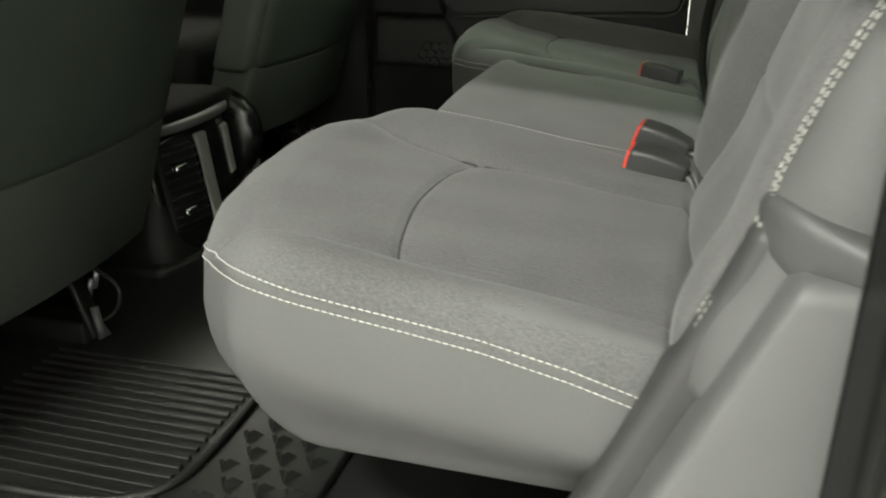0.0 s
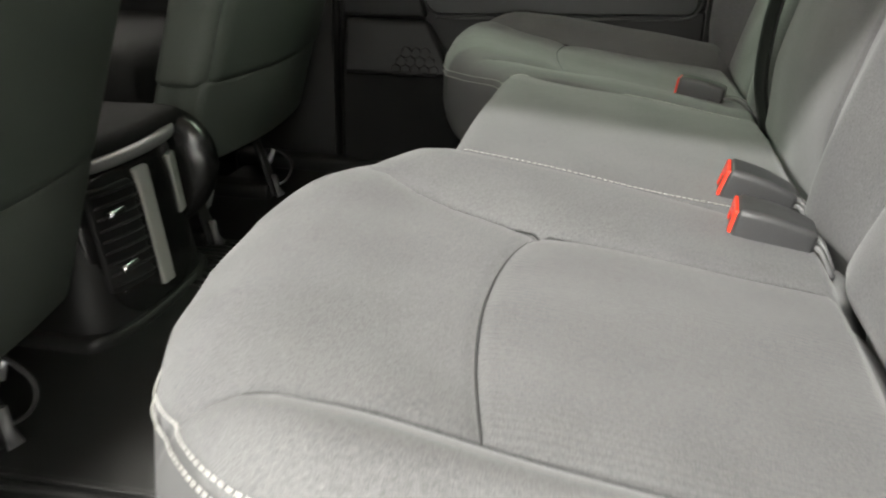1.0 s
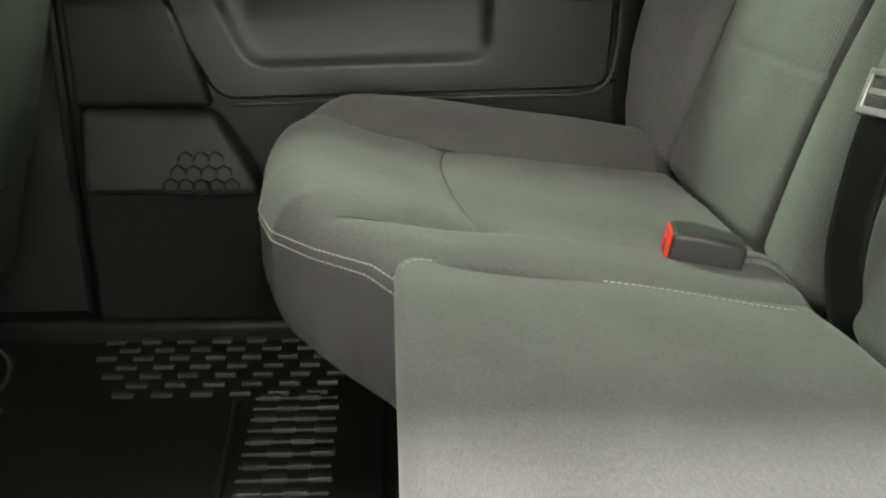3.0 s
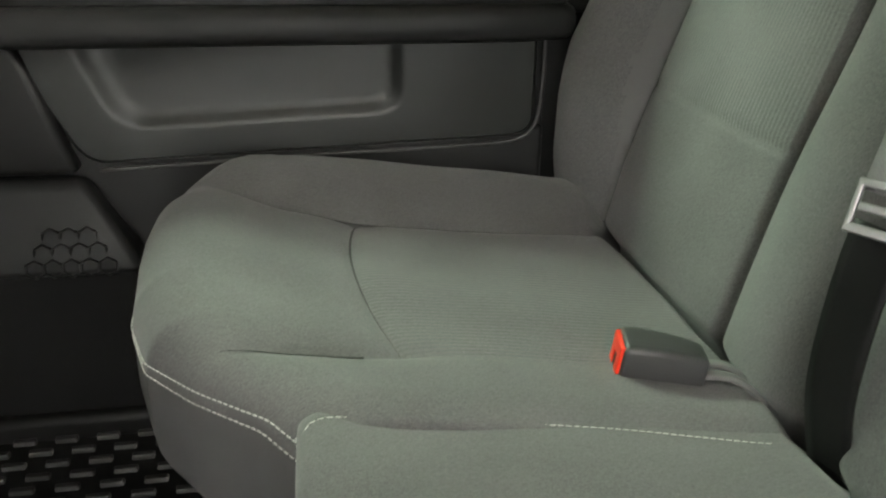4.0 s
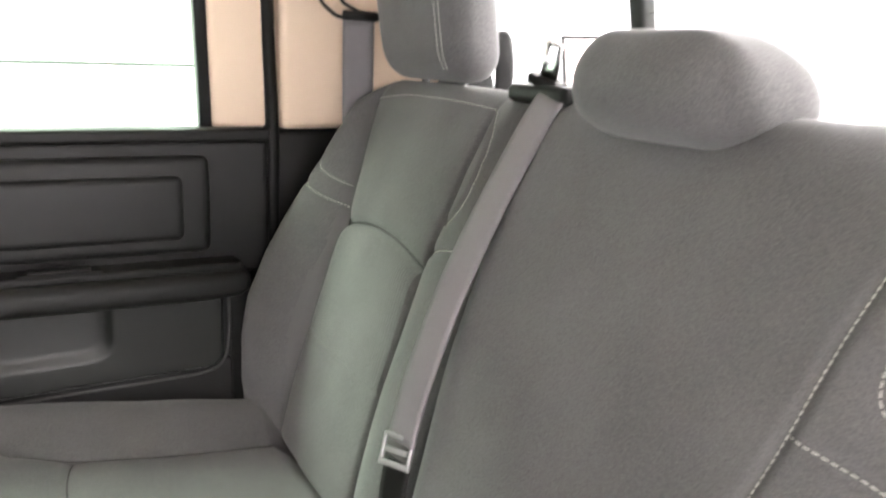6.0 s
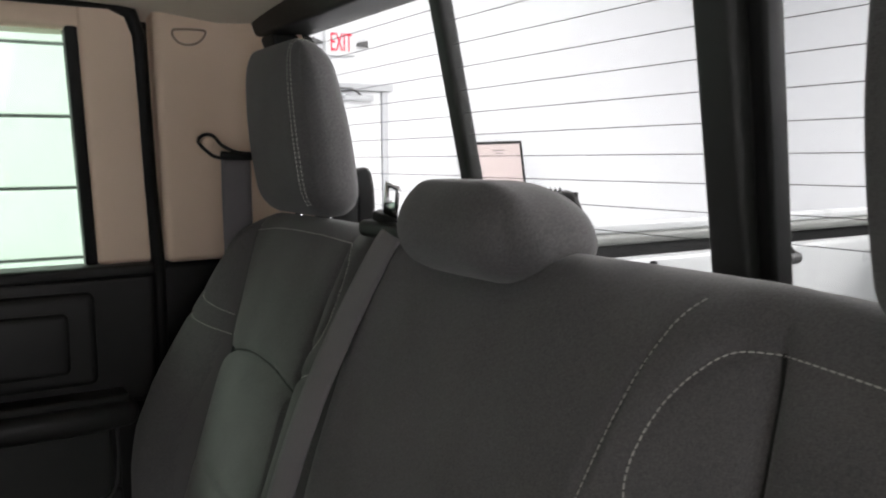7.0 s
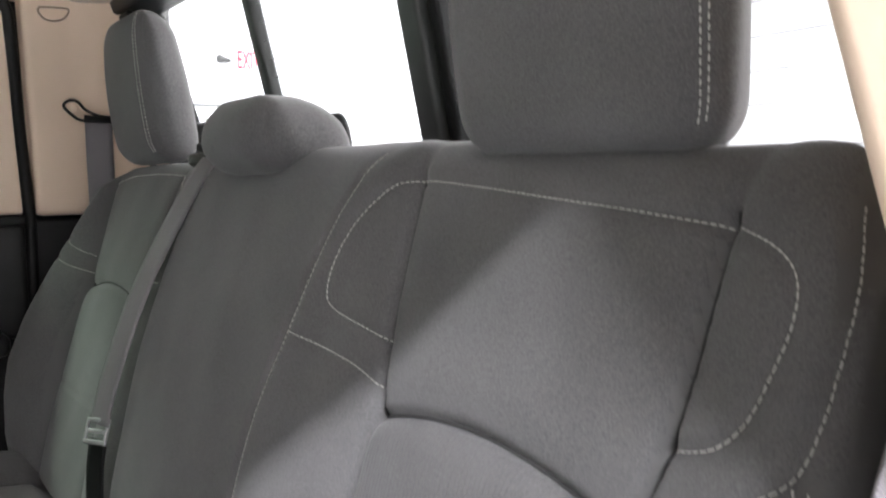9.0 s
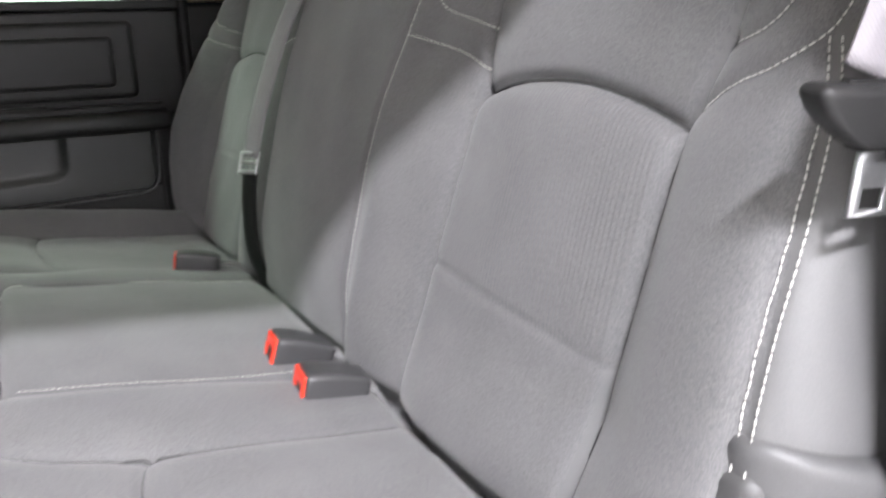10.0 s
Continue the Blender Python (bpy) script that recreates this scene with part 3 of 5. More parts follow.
def center_cushion():
    c = thing("rear_seat_cushion", (-0.05, 0, 0.09), "flat grey cloth middle seat cushion between the buckles", "seat cushion", "rear seat cushions")
    part("pad", soft_block(CC_LO, CC_HI, CC_R, (0.01, 0.01, 0.02), center_bend), CLOTH, c)
    rows = []
    near = [(-0.236, -0.196), (-0.21, -0.201), (-0.1, -0.205), (0.0, -0.208), (0.07, -0.210)]
    far = [(-0.250, 0.219), (-0.240, 0.224), (-0.20, 0.227), (-0.10, 0.223), (0.0, 0.215), (0.07, 0.207)]
    for ctrl in (near, far):
        line = smooth_line([(x, y, 0.31) for x, y in ctrl], 60)
        q = center_bend(round_box(line, CC_LO, CC_HI, CC_R))
        q[:, 2] += 0.0010
        rows.append(q)
    for y in (-0.205, 0.234, 0.226):
        p = np.array([[-0.2525, y, z] for z in np.linspace(0.295, 0.1, 40)])
        q = center_bend(round_box(p, CC_LO, CC_HI, CC_R))
        q[:, 0] -= 0.0006
        rows.append(q)
    part("stitching", stitches(rows, 0.0056, 0.0044, 0.00042), THREAD, c, "light stitching", kind="stuff")
    return c


center_cushion()

# backrests, in a leaning frame: a across, h upward along the back, n forward
LEAN_SIN, LEAN_COS = math.sin(radians(18)), math.cos(radians(18))
BACK_X, BACK_Z = 0.100, 0.270


def lean(a, h, n):
    return np.stack([BACK_X + h * LEAN_SIN - n * LEAN_COS, a, BACK_Z + h * LEAN_COS + n * LEAN_SIN], 1)


def unlean(q):
    x, z = q.x - BACK_X, q.z - BACK_Z
    return x * LEAN_SIN + z * LEAN_COS, -x * LEAN_COS + z * LEAN_SIN


def arc_line(a, s):
    if s < 0:
        return 0.324 - 0.030 * ((a - 0.44) / 0.157) ** 2
    return 0.351 - 0.018 * ((a - 0.50) / 0.13) ** 2


def insert_line(a, s):
    """The cross seam low on the backrest."""
    return 0.146 - 0.066 * (a - 0.31) if s < 0 else 0.171 + 0 * a


def seam_in(h, s):
    if s > 0:
        return np.interp(h, [0, 0.17, 0.33, 0.45, 0.52, 0.56], [0.352, 0.352, 0.352, 0.335, 0.318, 0.305])
    return np.interp(h, [0.02, 0.064, 0.15, 0.26, 0.32, 0.40, 0.45, 0.51, 0.56], [0.303, 0.304, 0.315, 0.325, 0.327, 0.313, 0.309, 0.304, 0.30])


def seam_out(h, s):
    if s > 0:
        return np.interp(h, [0.08, 0.16, 0.26, 0.34, 0.41, 0.54], [0.632, 0.628, 0.619, 0.62, 0.632, 0.66])
    return np.interp(h, [0, 0.125, 0.21, 0.29, 0.34, 0.40, 0.5, 0.56], [0.590, 0.588, 0.593, 0.598, 0.612, 0.618, 0.622, 0.635])


def outer_edge(h):
    return np.interp(h, [-0.05, 0.15, 0.3, 0.4, 0.5, 0.56], [0.768, 0.764, 0.744, 0.722, 0.705, 0.685])


PAD_IN = [(0.302, 0.514), (0.273, 0.505), (0.249, 0.474), (0.236, 0.435), (0.234, 0.403), (0.245, 0.387), (0.288, 0.377), (0.318, 0.370)]
PAD_OUT = [(0.630, 0.498), (0.660, 0.483), (0.674, 0.464), (0.677, 0.435), (0.673, 0.406), (0.665, 0.375), (0.647, 0.357), (0.614, 0.350)]
TOP_LINE = [(0.302, 0.514), (0.429, 0.510), (0.541, 0.506), (0.630, 0.498)]
LOW_IN = [(0.323, 0.331), (0.290, 0.344), (0.242, 0.352), (0.197, 0.358)]
LOW_OUT = [(0.604, 0.305), (0.640, 0.323), (0.668, 0.332), (0.692, 0.348), (0.700, 0.369), (0.701, 0.42), (0.699, 0.47), (0.692, 0.52)]
SIDE_A = [(0.697, 0.350), (0.707, 0.322), (0.712, 0.296), (0.719, 0.243), (0.723, 0.19), (0.726, 0.135), (0.728, 0.07), (0.728, 0.02)]
SIDE_B = [(a + 0.0085, h) for a, h in SIDE_A]
FAR_IN = [(0.318, 0.532), (0.300, 0.522), (0.290, 0.48), (0.297, 0.43), (0.318, 0.40), (0.350, 0.385)]
FAR_TOP = [(0.318, 0.532), (0.42, 0.536), (0.55, 0.534), (0.655, 0.522)]
FAR_LOW_IN = [(0.352, 0.350), (0.31, 0.362), (0.262, 0.370)]
FAR_OUT = [(0.634, 0.388), (0.655, 0.392), (0.685, 0.405), (0.705, 0.44)]
FAR_LOW_OUT = [(0.624, 0.358), (0.66, 0.362), (0.70, 0.372), (0.715, 0.38)]
SEWN = np.concatenate([smooth_line([(a, h, 0) for a, h in line], 70)[:, :2] for line in (PAD_IN, PAD_OUT, TOP_LINE, LOW_IN, LOW_OUT, SIDE_A)])
FAR_SEWN = np.concatenate([smooth_line([(a, h, 0) for a, h in line], 50)[:, :2] for line in (FAR_IN, FAR_TOP, FAR_LOW_IN, FAR_OUT, FAR_LOW_OUT)])


def seam_distance(a, h, s):
    d = np.full(a.shape, 9.0)
    for p in SEWN if s < 0 else FAR_SEWN:
        d = np.minimum(d, (a - p[0]) ** 2 + (h - p[1]) ** 2)
    return np.sqrt(d)


def back_relief(a, h, s):
    """How far the skin stands forward over an outer place: bolsters, insert and seams."""
    si, so, ar, oe = seam_in(h, s), seam_out(h, s), arc_line(a, s), outer_edge(h)
    i0 = 0.195 if s < 0 else 0.235
    ti = np.clip((si - a) / (si - i0), 0, 1)
    to = np.clip((a - so) / (oe - so), 0, 1)
    b = 0.012 * np.sin(np.pi * np.clip(h / 0.56, 0, 1)) ** 0.7
    low = ease((0.42 - h) / 0.25) * ease((h + 0.06) / 0.14)
    b = b + np.where(ti > 0, np.sin(np.pi * ti * (0.5 if s < 0 else 0.85)), 0) * (0.020 + 0.016 * low if s < 0 else 0.008 + 0.016 * low)
    if s < 0:
        b = b + 0.020 * ease((0.11 - h) / 0.10) * ease((a - 0.25) / 0.15)
        b = b + np.where(to > 0, np.sin(np.pi * np.clip(to * 0.8, 0, 1)), 0) * (0.008 + 0.03 * low)
    else:
        crest = np.interp(h, [-0.03, 0.015, 0.05, 0.115, 0.18, 0.25, 0.30, 0.37, 0.44, 0.51, 0.55], [0.02, 0.036, 0.050, 0.066, 0.074, 0.070, 0.061, 0.050, 0.038, 0.026, 0.005])
        b = b + np.where(to > 0, np.sin(np.pi / 2 * np.clip(to / 0.65, 0, 1)), 0) * crest
    mid = (a > si) & (a < so)
    b = b + 0.006 * mid * np.sin(np.pi * np.clip((a - si) / (so - si), 0, 1)) + 0.005 * mid * ease((ar - h) / 0.02)
    g = 0.011 * groove(a - si, 0.0045) + 0.003 * groove(a - si, 0.016) + 0.011 * groove(a - so, 0.0045) + 0.003 * groove(a - so, 0.016)
    g = g + (0.008 * groove(h - ar, 0.0042) + 0.004 * groove(h - ar, 0.02) + 0.0024 * groove(h - insert_line(a, s), 0.0036)) * mid
    g = g + 0.0045 * groove(seam_distance(a, h, s), 0.005)
    g = g * ease((0.54 - h) / 0.05)
    # the outer edge rolls back
    roll = np.clip((a - oe + 0.06) / 0.06, 0, 1)
    g = g + 0.03 * ease((0.012 - h) / 0.03)
    return b - g - 0.035 * (1 - np.sqrt(np.clip(1 - roll ** 2, 0, 1)))


def center_relief(a, h):
    return 0.044 * np.sin(np.pi * np.clip((h + 0.03) / 0.60, 0, 1)) ** 0.6 * ease((h + 0.06) / 0.16) + 0.003 * np.cos(a / 0.2 * np.pi / 2) - 0.02 * ease((0.012 - h) / 0.03)


BK_LO, BK_HI, BK_R = (0.0, -0.05, -0.12), (1.0, 0.56, 0.0), np.array([0.02, 0.05, 0.03])


def far_back_bend(v):
    t, h, n = v[:, 0], v[:, 1], v[:, 2]
    fr = np.clip((n + 0.09) / 0.06, 0, 1)
    i0 = 0.222 + 0.012 * ease((h - 0.2) / 0.3)
    a = i0 + (outer_edge(h) - i0) * t
    roll = np.clip((i0 + 0.045 - a) / 0.045, 0, 1)
    b = back_relief(a, h, 1) - 0.025 * (1 - np.sqrt(np.clip(1 - roll ** 2, 0, 1)))
    b = b + 0.001 * np.sin(h * 27 + a * 21) * np.sin(a * 37 - h * 9)
    return lean(a, h, n + b * fr)


def near_back_bend(v):
    """The wide section: outer place and middle place in one."""
    t, h, n = v[:, 0], v[:, 1], v[:, 2]
    fr = np.clip((n + 0.09) / 0.06, 0, 1)
    i1 = -0.206 - 0.010 * ease((h - 0.1) / 0.3)
    a = i1 + (outer_edge(h) - i1) * t
    sink = 0.020 * ease((a - 0.25) / 0.36) * ease((h - 0.38) / 0.15)
    w = ease((a - stitch_line(h) - 0.004) / 0.05)
    b = w * back_relief(a, h, -1) + (1 - w) * center_relief(a, h)
    b = b - 0.004 * groove(a - stitch_line(h), 0.004) * ease((0.55 - h) / 0.05)
    roll = np.clip((i1 + 0.045 - a) / 0.045, 0, 1)
    b = b - 0.05 * (1 - np.sqrt(np.clip(1 - roll ** 2, 0, 1)))
    b = b + 0.001 * np.sin(h * 27 + a * 21) * np.sin(a * 37 - h * 9)
    return lean(-a, h - sink, n + b * fr)


def stitch_line(h):
    return np.interp(h, [0.0, 0.033, 0.1, 0.19, 0.28, 0.357, 0.41, 0.48, 0.52, 0.545], [0.155, 0.158, 0.168, 0.172, 0.181, 0.196, 0.203, 0.216, 0.230, 0.245])


def back_lines(ctrls, s):
    rows = []
    for c in ctrls:
        line = smooth_line([(a, h, 0) for a, h in c], 60)
        a, h = line[:, 0], line[:, 1]
        if s > 0:
            i0 = 0.222 + 0.012 * ease((h - 0.2) / 0.3)
            t = (a - i0) / (outer_edge(h) - i0)
        else:
            i1 = -0.206 - 0.010 * ease((h - 0.1) / 0.3)
            t = (a - i1) / (outer_edge(h) - i1)
        p = round_box(np.stack([t, h, np.zeros_like(t)], 1), BK_LO, BK_HI, BK_R)
        q = far_back_bend(p) if s > 0 else near_back_bend(p)
        rows.append(q + np.array([-LEAN_COS, 0, LEAN_SIN]) * 0.001)
    return rows


def head_geo(y0, y1, z0, z1, x0, thick, r, bulge, tip=-0.02, taper=0.0):
    cy, hw = (y0 + y1) / 2, (y1 - y0) / 2

    def bend(v):
        v = v.copy()
        k = (v[:, 2] - z0) / (z1 - z0)
        u = (v[:, 1] - cy) / hw
        f = np.clip((x0 + thick * 0.5 - v[:, 0]) / (thick * 0.5), 0, 1)
        v[:, 0] -= bulge * f * np.sin(np.pi * np.clip(k, 0, 1)) ** 0.6
        v[:, 0] += 0.012 * f * u * u
        v[:, 0] -= tip * k
        v[:, 0] -= 0.3 * thick * np.clip(k, 0, 1) ** 2 * (1 - f)
        v[:, 1] = cy + (v[:, 1] - cy) * (1.0 + 0.06 * np.sin(np.pi * np.clip(k, 0, 1)) - 0.06 * k)
        v[:, 1] = cy + (v[:, 1] - cy) * (1 - taper * np.clip((v[:, 0] - x0) / thick, 0, 1))
        sm = groove(np.abs(u) - 0.84, 0.025)
        v[:, 0] += 0.003 * sm * f
        return v
    return bend, soft_block((x0, y0, z0), (x0 + thick, y1, z1), r, (0.01, 0.006, 0.012), bend)


def head_restraint(back, y0, y1, z0, z1, x0, thick, r, sew, label, tip=-0.02, taper=0.0):
    bend, geo = head_geo(y0, y1, z0, z1, x0, thick, r, 0.012, tip, taper)
    ob = part("head_restraint", geo, CLOTH, back, label)
    rr = np.ones(3) * r if np.isscalar(r) else np.asarray(r)
    rows = []
    for y in sew:
        p = np.array([[x0, y, z] for z in np.linspace(z0 + 0.01, z1 - 0.002, 50)] + [[x, y, z1] for x in np.linspace(x0, x0 + thick, 20)])
        q = bend(round_box(p, (x0, y0, z0), (x0 + thick, y1, z1), rr))
        q[:, 0] -= 0.0010
        rows.append(q)
    if rows:
        part("stitching", stitches(rows, 0.0060, 0.0042, 0.00062), THREAD, ob, "light double stitching", kind="stuff")
    cy = (y0 + y1) / 2
    for d in (-0.055, 0.055):
        part("post", tube([(x0 + thick * 0.6, cy + d, z0 + 0.02), (x0 + thick * 0.55, cy + d, z0 - 0.06)], 0.006, 10), STEEL, ob, "round steel post")
    return ob


def paint_back(pad, b, s):
    for p in pad.data.polygons:
        q = (p.center / S) + BASE[b.name]
        a = q.y * s
        h, n = unlean(q)
        if n > -0.02 and seam_in(h, s) < a < seam_out(h, s) and insert_line(a, s) < h < arc_line(a, s):
            p.material_index = 1
        elif a > 0.5 and (abs(p.normal.y) > 0.8 or (h < 0.36 and a > np.interp(h, [0.02, 0.1, 0.2, 0.3, 0.36], [0.737, 0.734, 0.726, 0.712, 0.695]))):
            p.material_index = 2


def near_back():
    b = thing("rear_bench_back", (0.06, -0.25, 0.28), "wide grey cloth bench back with tall and low head restraints", "seat back", "rear bench backs")
    geo = soft_block(BK_LO, BK_HI, BK_R, (0.0040, 0.0040, 0.02), near_back_bend)
    pad = part("pad", geo, [CLOTH, CORD, VINYL], b)
    paint_back(pad, b, -1)
    seam = [(float(stitch_line(h)), h) for h in np.linspace(0.0, 0.545, 12)]
    part("stitching", stitches(back_lines([PAD_IN, PAD_OUT, TOP_LINE, LOW_IN, LOW_OUT, SIDE_A, SIDE_B, seam], -1), 0.0056, 0.0043, 0.00062), THREAD, b, "light stitching", kind="stuff")
    edge = [[(float(seam_in(h, -1)), h) for h in np.linspace(0.02, 0.515, 14)], [(float(seam_out(h, -1)), h) for h in np.linspace(0.02, 0.51, 14)],
            [(a, float(arc_line(a, -1))) for a in np.linspace(0.327, 0.598, 12)]]
    # dark tubes paint shade into the wide back's seam grooves
    part("seam", joined(*[tube([tuple(q) for q in line + np.array([-0.0012, 0, 0.0004])], 0.0014, 6) for line in back_lines(edge, -1)]), SEAM_SHADE, b, "dark line painting the shade in a seam groove")
    head_restraint(b, -0.618, -0.346, 0.772, 1.04, 0.246, 0.09, (0.034, 0.040, 0.034), [-0.600, -0.611], "tall grey cloth head restraint with double stitching", 0.008, 0.28)
    head_restraint(b, -0.082, 0.118, 0.768, 0.858, 0.206, 0.13, (0.046, 0.050, 0.040), [], "low grey cloth head restraint", -0.004)
    return b


def far_back():
    b = thing("rear_bench_back", (0.06, 0.47, 0.28), "narrow grey cloth bench back with a tall head restraint", "seat back", "rear bench backs")
    geo = soft_block(BK_LO, BK_HI, BK_R, (0.0065, 0.0045, 0.02), far_back_bend)
    pad = part("pad", facing(geo, -1), [CLOTH, CORD, VINYL], b)
    paint_back(pad, b, 1)
    part("stitching", stitches(back_lines([FAR_IN, FAR_TOP, FAR_LOW_IN, FAR_OUT, FAR_LOW_OUT], 1), 0.0056, 0.0043, 0.0006), THREAD, b, "light stitching", kind="stuff")
    edge = [[(float(seam_in(h, 1)), h) for h in np.linspace(0.02, 0.515, 14)], [(float(seam_out(h, 1)), h) for h in np.linspace(0.02, 0.51, 14)],
            [(a, float(arc_line(a, 1))) for a in np.linspace(0.353, 0.62, 12)]]
    # the same painted groove shade on the narrow back
    part("seam", joined(*[tube([tuple(q) for q in line + np.array([-0.0012, 0, 0.0004])], 0.0014, 6) for line in back_lines(edge, 1)]), SEAM_SHADE, b, "dark line painting the shade in a seam groove")
    head_restraint(b, 0.40, 0.648, 0.798, 1.035, 0.252, 0.08, (0.034, 0.046, 0.040), [0.438, 0.430], "tall grey cloth head restraint with double stitching", 0.02)
    return b


near_back()
far_back()


# ---- belts and buckles ----
def holed_plate(hw, ht, z0, z1, ihw, iz0, iz1):
    """A thin upright plate with one rectangular hole."""
    vs, fs = [], []
    for d in (-ht, ht):
        vs += [(x, d, z) for x, z in ((-hw, z0), (hw, z0), (hw, z1), (-hw, z1), (-ihw, iz0), (ihw, iz0), (ihw, iz1), (-ihw, iz1))]
    for k in range(4):
        n = (k + 1) % 4
        fs += [[k, n, 4 + n, 4 + k], [8 + n, 8 + k, 12 + k, 12 + n], [n, k, 8 + k, 8 + n], [4 + k, 4 + n, 12 + n, 12 + k]]
    return np.array(vs, float), fs


def buckle(x, y, z, yaw, pitch, strap_end, wide=0.0245):
    m = Matrix.Translation((x, y, z)) @ Euler((0, radians(pitch), radians(yaw))).to_matrix().to_4x4()
    b = thing("seat_belt_buckle", (x, y, z - 0.012), "black belt buckle with red release button lying on the cushion", "buckle", "seat belt buckles")

    def taper(v):
        v = v.copy()
        k = v[:, 0] / 0.07
        v[:, 1] *= 1 - 0.22 * k ** 2
        v[:, 2] = v[:, 2] * (1 - 0.22 * k ** 2) + 0.0025 * np.sin(np.pi * np.clip(k, 0, 1)) * (v[:, 2] > 0)
        return v
    sharp(part("housing", moved(soft_block((0.0, -wide, -0.0165), (0.066, wide, 0.0165), (0.004, 0.006, 0.006), 0.010, taper), m), BUCKLE_BLACK, b), 60)
    # the button fills the front face but for the slot, open below
    w = wide - 0.0035
    red = joined(*[moved(soft_block(lo, hi, 0.0014, 0.02), m) for lo, hi in (((-0.0022, -w, 0.002), (0.004, w, 0.0142)), ((-0.0022, -w, -0.014), (0.004, -w + 0.011, 0.004)), ((-0.0022, w - 0.011, -0.014), (0.004, w, 0.004)))])
    part("release_button", red, RED, b, "red release button")
    part("latch_slot", moved(soft_block((-0.0012, -w + 0.0105, -0.0138), (0.003, w - 0.0105, 0.0022), 0.0005, 0.02), m), PLASTIC, b, "dark latch slot")
    p0 = m @ Vector((0.062, 0, -0.002))
    end = Vector(strap_end)
    side = Vector((0.25, 1, 0)).normalized()
    for k in (-0.3, 0.5):
        q0 = p0 + side * (k * wide)
        pts = smooth_line([tuple(q0), tuple(q0.lerp(end, 0.45) + Vector((0, 0, 0.010)) + side * (k * 0.01)), tuple(end + side * (k * 0.016))], 12)
        part("strap", ribbon([tuple(p) for p in pts], tuple(side), 0.009, 0.0035), LIGHT_PLASTIC, b, "pale grey strap")
    return b


buckle(0.010, -0.160, 0.301, -6, 17, (0.092, -0.185, 0.268))
buckle(0.006, -0.271, 0.299, -6, 12, (0.086, -0.295, 0.266))
buckle(-0.008, 0.303, 0.300, -13, 8, (0.105, 0.262, 0.268), 0.019)


def center_belt():
    b = thing("seat_belt", (0.09, 0.2, 0.3), "grey seat belt with a metal adapter beside the middle backrest", "seat belt", "seat belts")
    up = smooth_line([(0.33, 0.235, 0.80), (0.285, 0.215, 0.802), (0.245, 0.195, 0.782), (0.160, 0.183, 0.645), (0.112, 0.180, 0.53), (0.092, 0.177, 0.465)], 40)
    part("webbing", ribbon([tuple(p) for p in up], (-0.3, 0.95, 0.0), 0.038, 0.002), WEB, b)
    low = smooth_line([(0.090, 0.177, 0.447), (0.084, 0.178, 0.40), (0.085, 0.182, 0.33), (0.105, 0.190, 0.26)], 20)
    part("lower_webbing", ribbon([tuple(p) for p in low], (-0.3, 0.95, 0.0), 0.036, 0.002), PLASTIC, b, "black lower webbing")
    m = Matrix.Translation((0.089, 0.177, 0.457)) @ Euler((0, radians(20), radians(30))).to_matrix().to_4x4() @ Matrix.Scale(0.68, 4)
    bars = joined(*[moved(soft_block(lo, hi, 0.002, 0.05), m) for lo, hi in (((-0.004, -0.027, 0.017), (0.003, 0.027, 0.024)), ((-0.004, -0.027, -0.024), (0.003, 0.027, -0.015)),
                                                                    ((-0.004, -0.027, -0.02), (0.003, -0.021, 0.02)), ((-0.004, 0.021, -0.02), (0.003, 0.027, 0.02)), ((-0.005, -0.02, -0.004), (0.001, 0.02, 0.004)))])
    part("adapter", bars, DULL_STEEL, b, "bright metal adapter frame")
    return b


center_belt()


def near_belt():
    b = thing("seat_belt", (0.15, -0.765, 0.55), "grey seat belt with black latch housing hanging from the pillar", "seat belt", "seat belts")
    web = smooth_line([(0.285, -0.770, 0.92), (0.250, -0.768, 0.80), (0.205, -0.766, 0.69), (0.168, -0.766, 0.63), (0.148, -0.765, 0.588)], 30)
    part("webbing", ribbon([tuple(p) for p in web], (0.9, -0.25, -0.3), 0.052, 0.002), WEB, b)

    def flare(v):
        v = v.copy()
        k = np.clip((0.004 - v[:, 2]) / 0.028, 0, 1)
        v[:, 0] *= 1 - 0.62 * k ** 2
        v[:, 1] *= 1 - 0.2 * k
        return v
    m = Matrix.Translation((0.149, -0.765, 0.584)) @ Euler((radians(6), radians(3), radians(-8))).to_matrix().to_4x4()
    part("latch_housing", moved(soft_block((-0.047, -0.011, -0.026), (0.047, 0.011, 0.005), (0.008, 0.006, 0.006), 0.007, flare), m), GREY_PLASTIC, b, "black latch housing")
    part("belt_slot", moved(soft_block((-0.028, -0.003, 0.003), (0.028, 0.003, 0.0065), 0.001, 0.02), m), PLASTIC, b, "dark slot for the webbing")
    bars = moved(holed_plate(0.0125, 0.0013, -0.058, -0.018, 0.0068, -0.0545, -0.044), m)
    part("latch_plate", bars, DULL_STEEL, b, "steel latch plate")
    return b


near_belt()


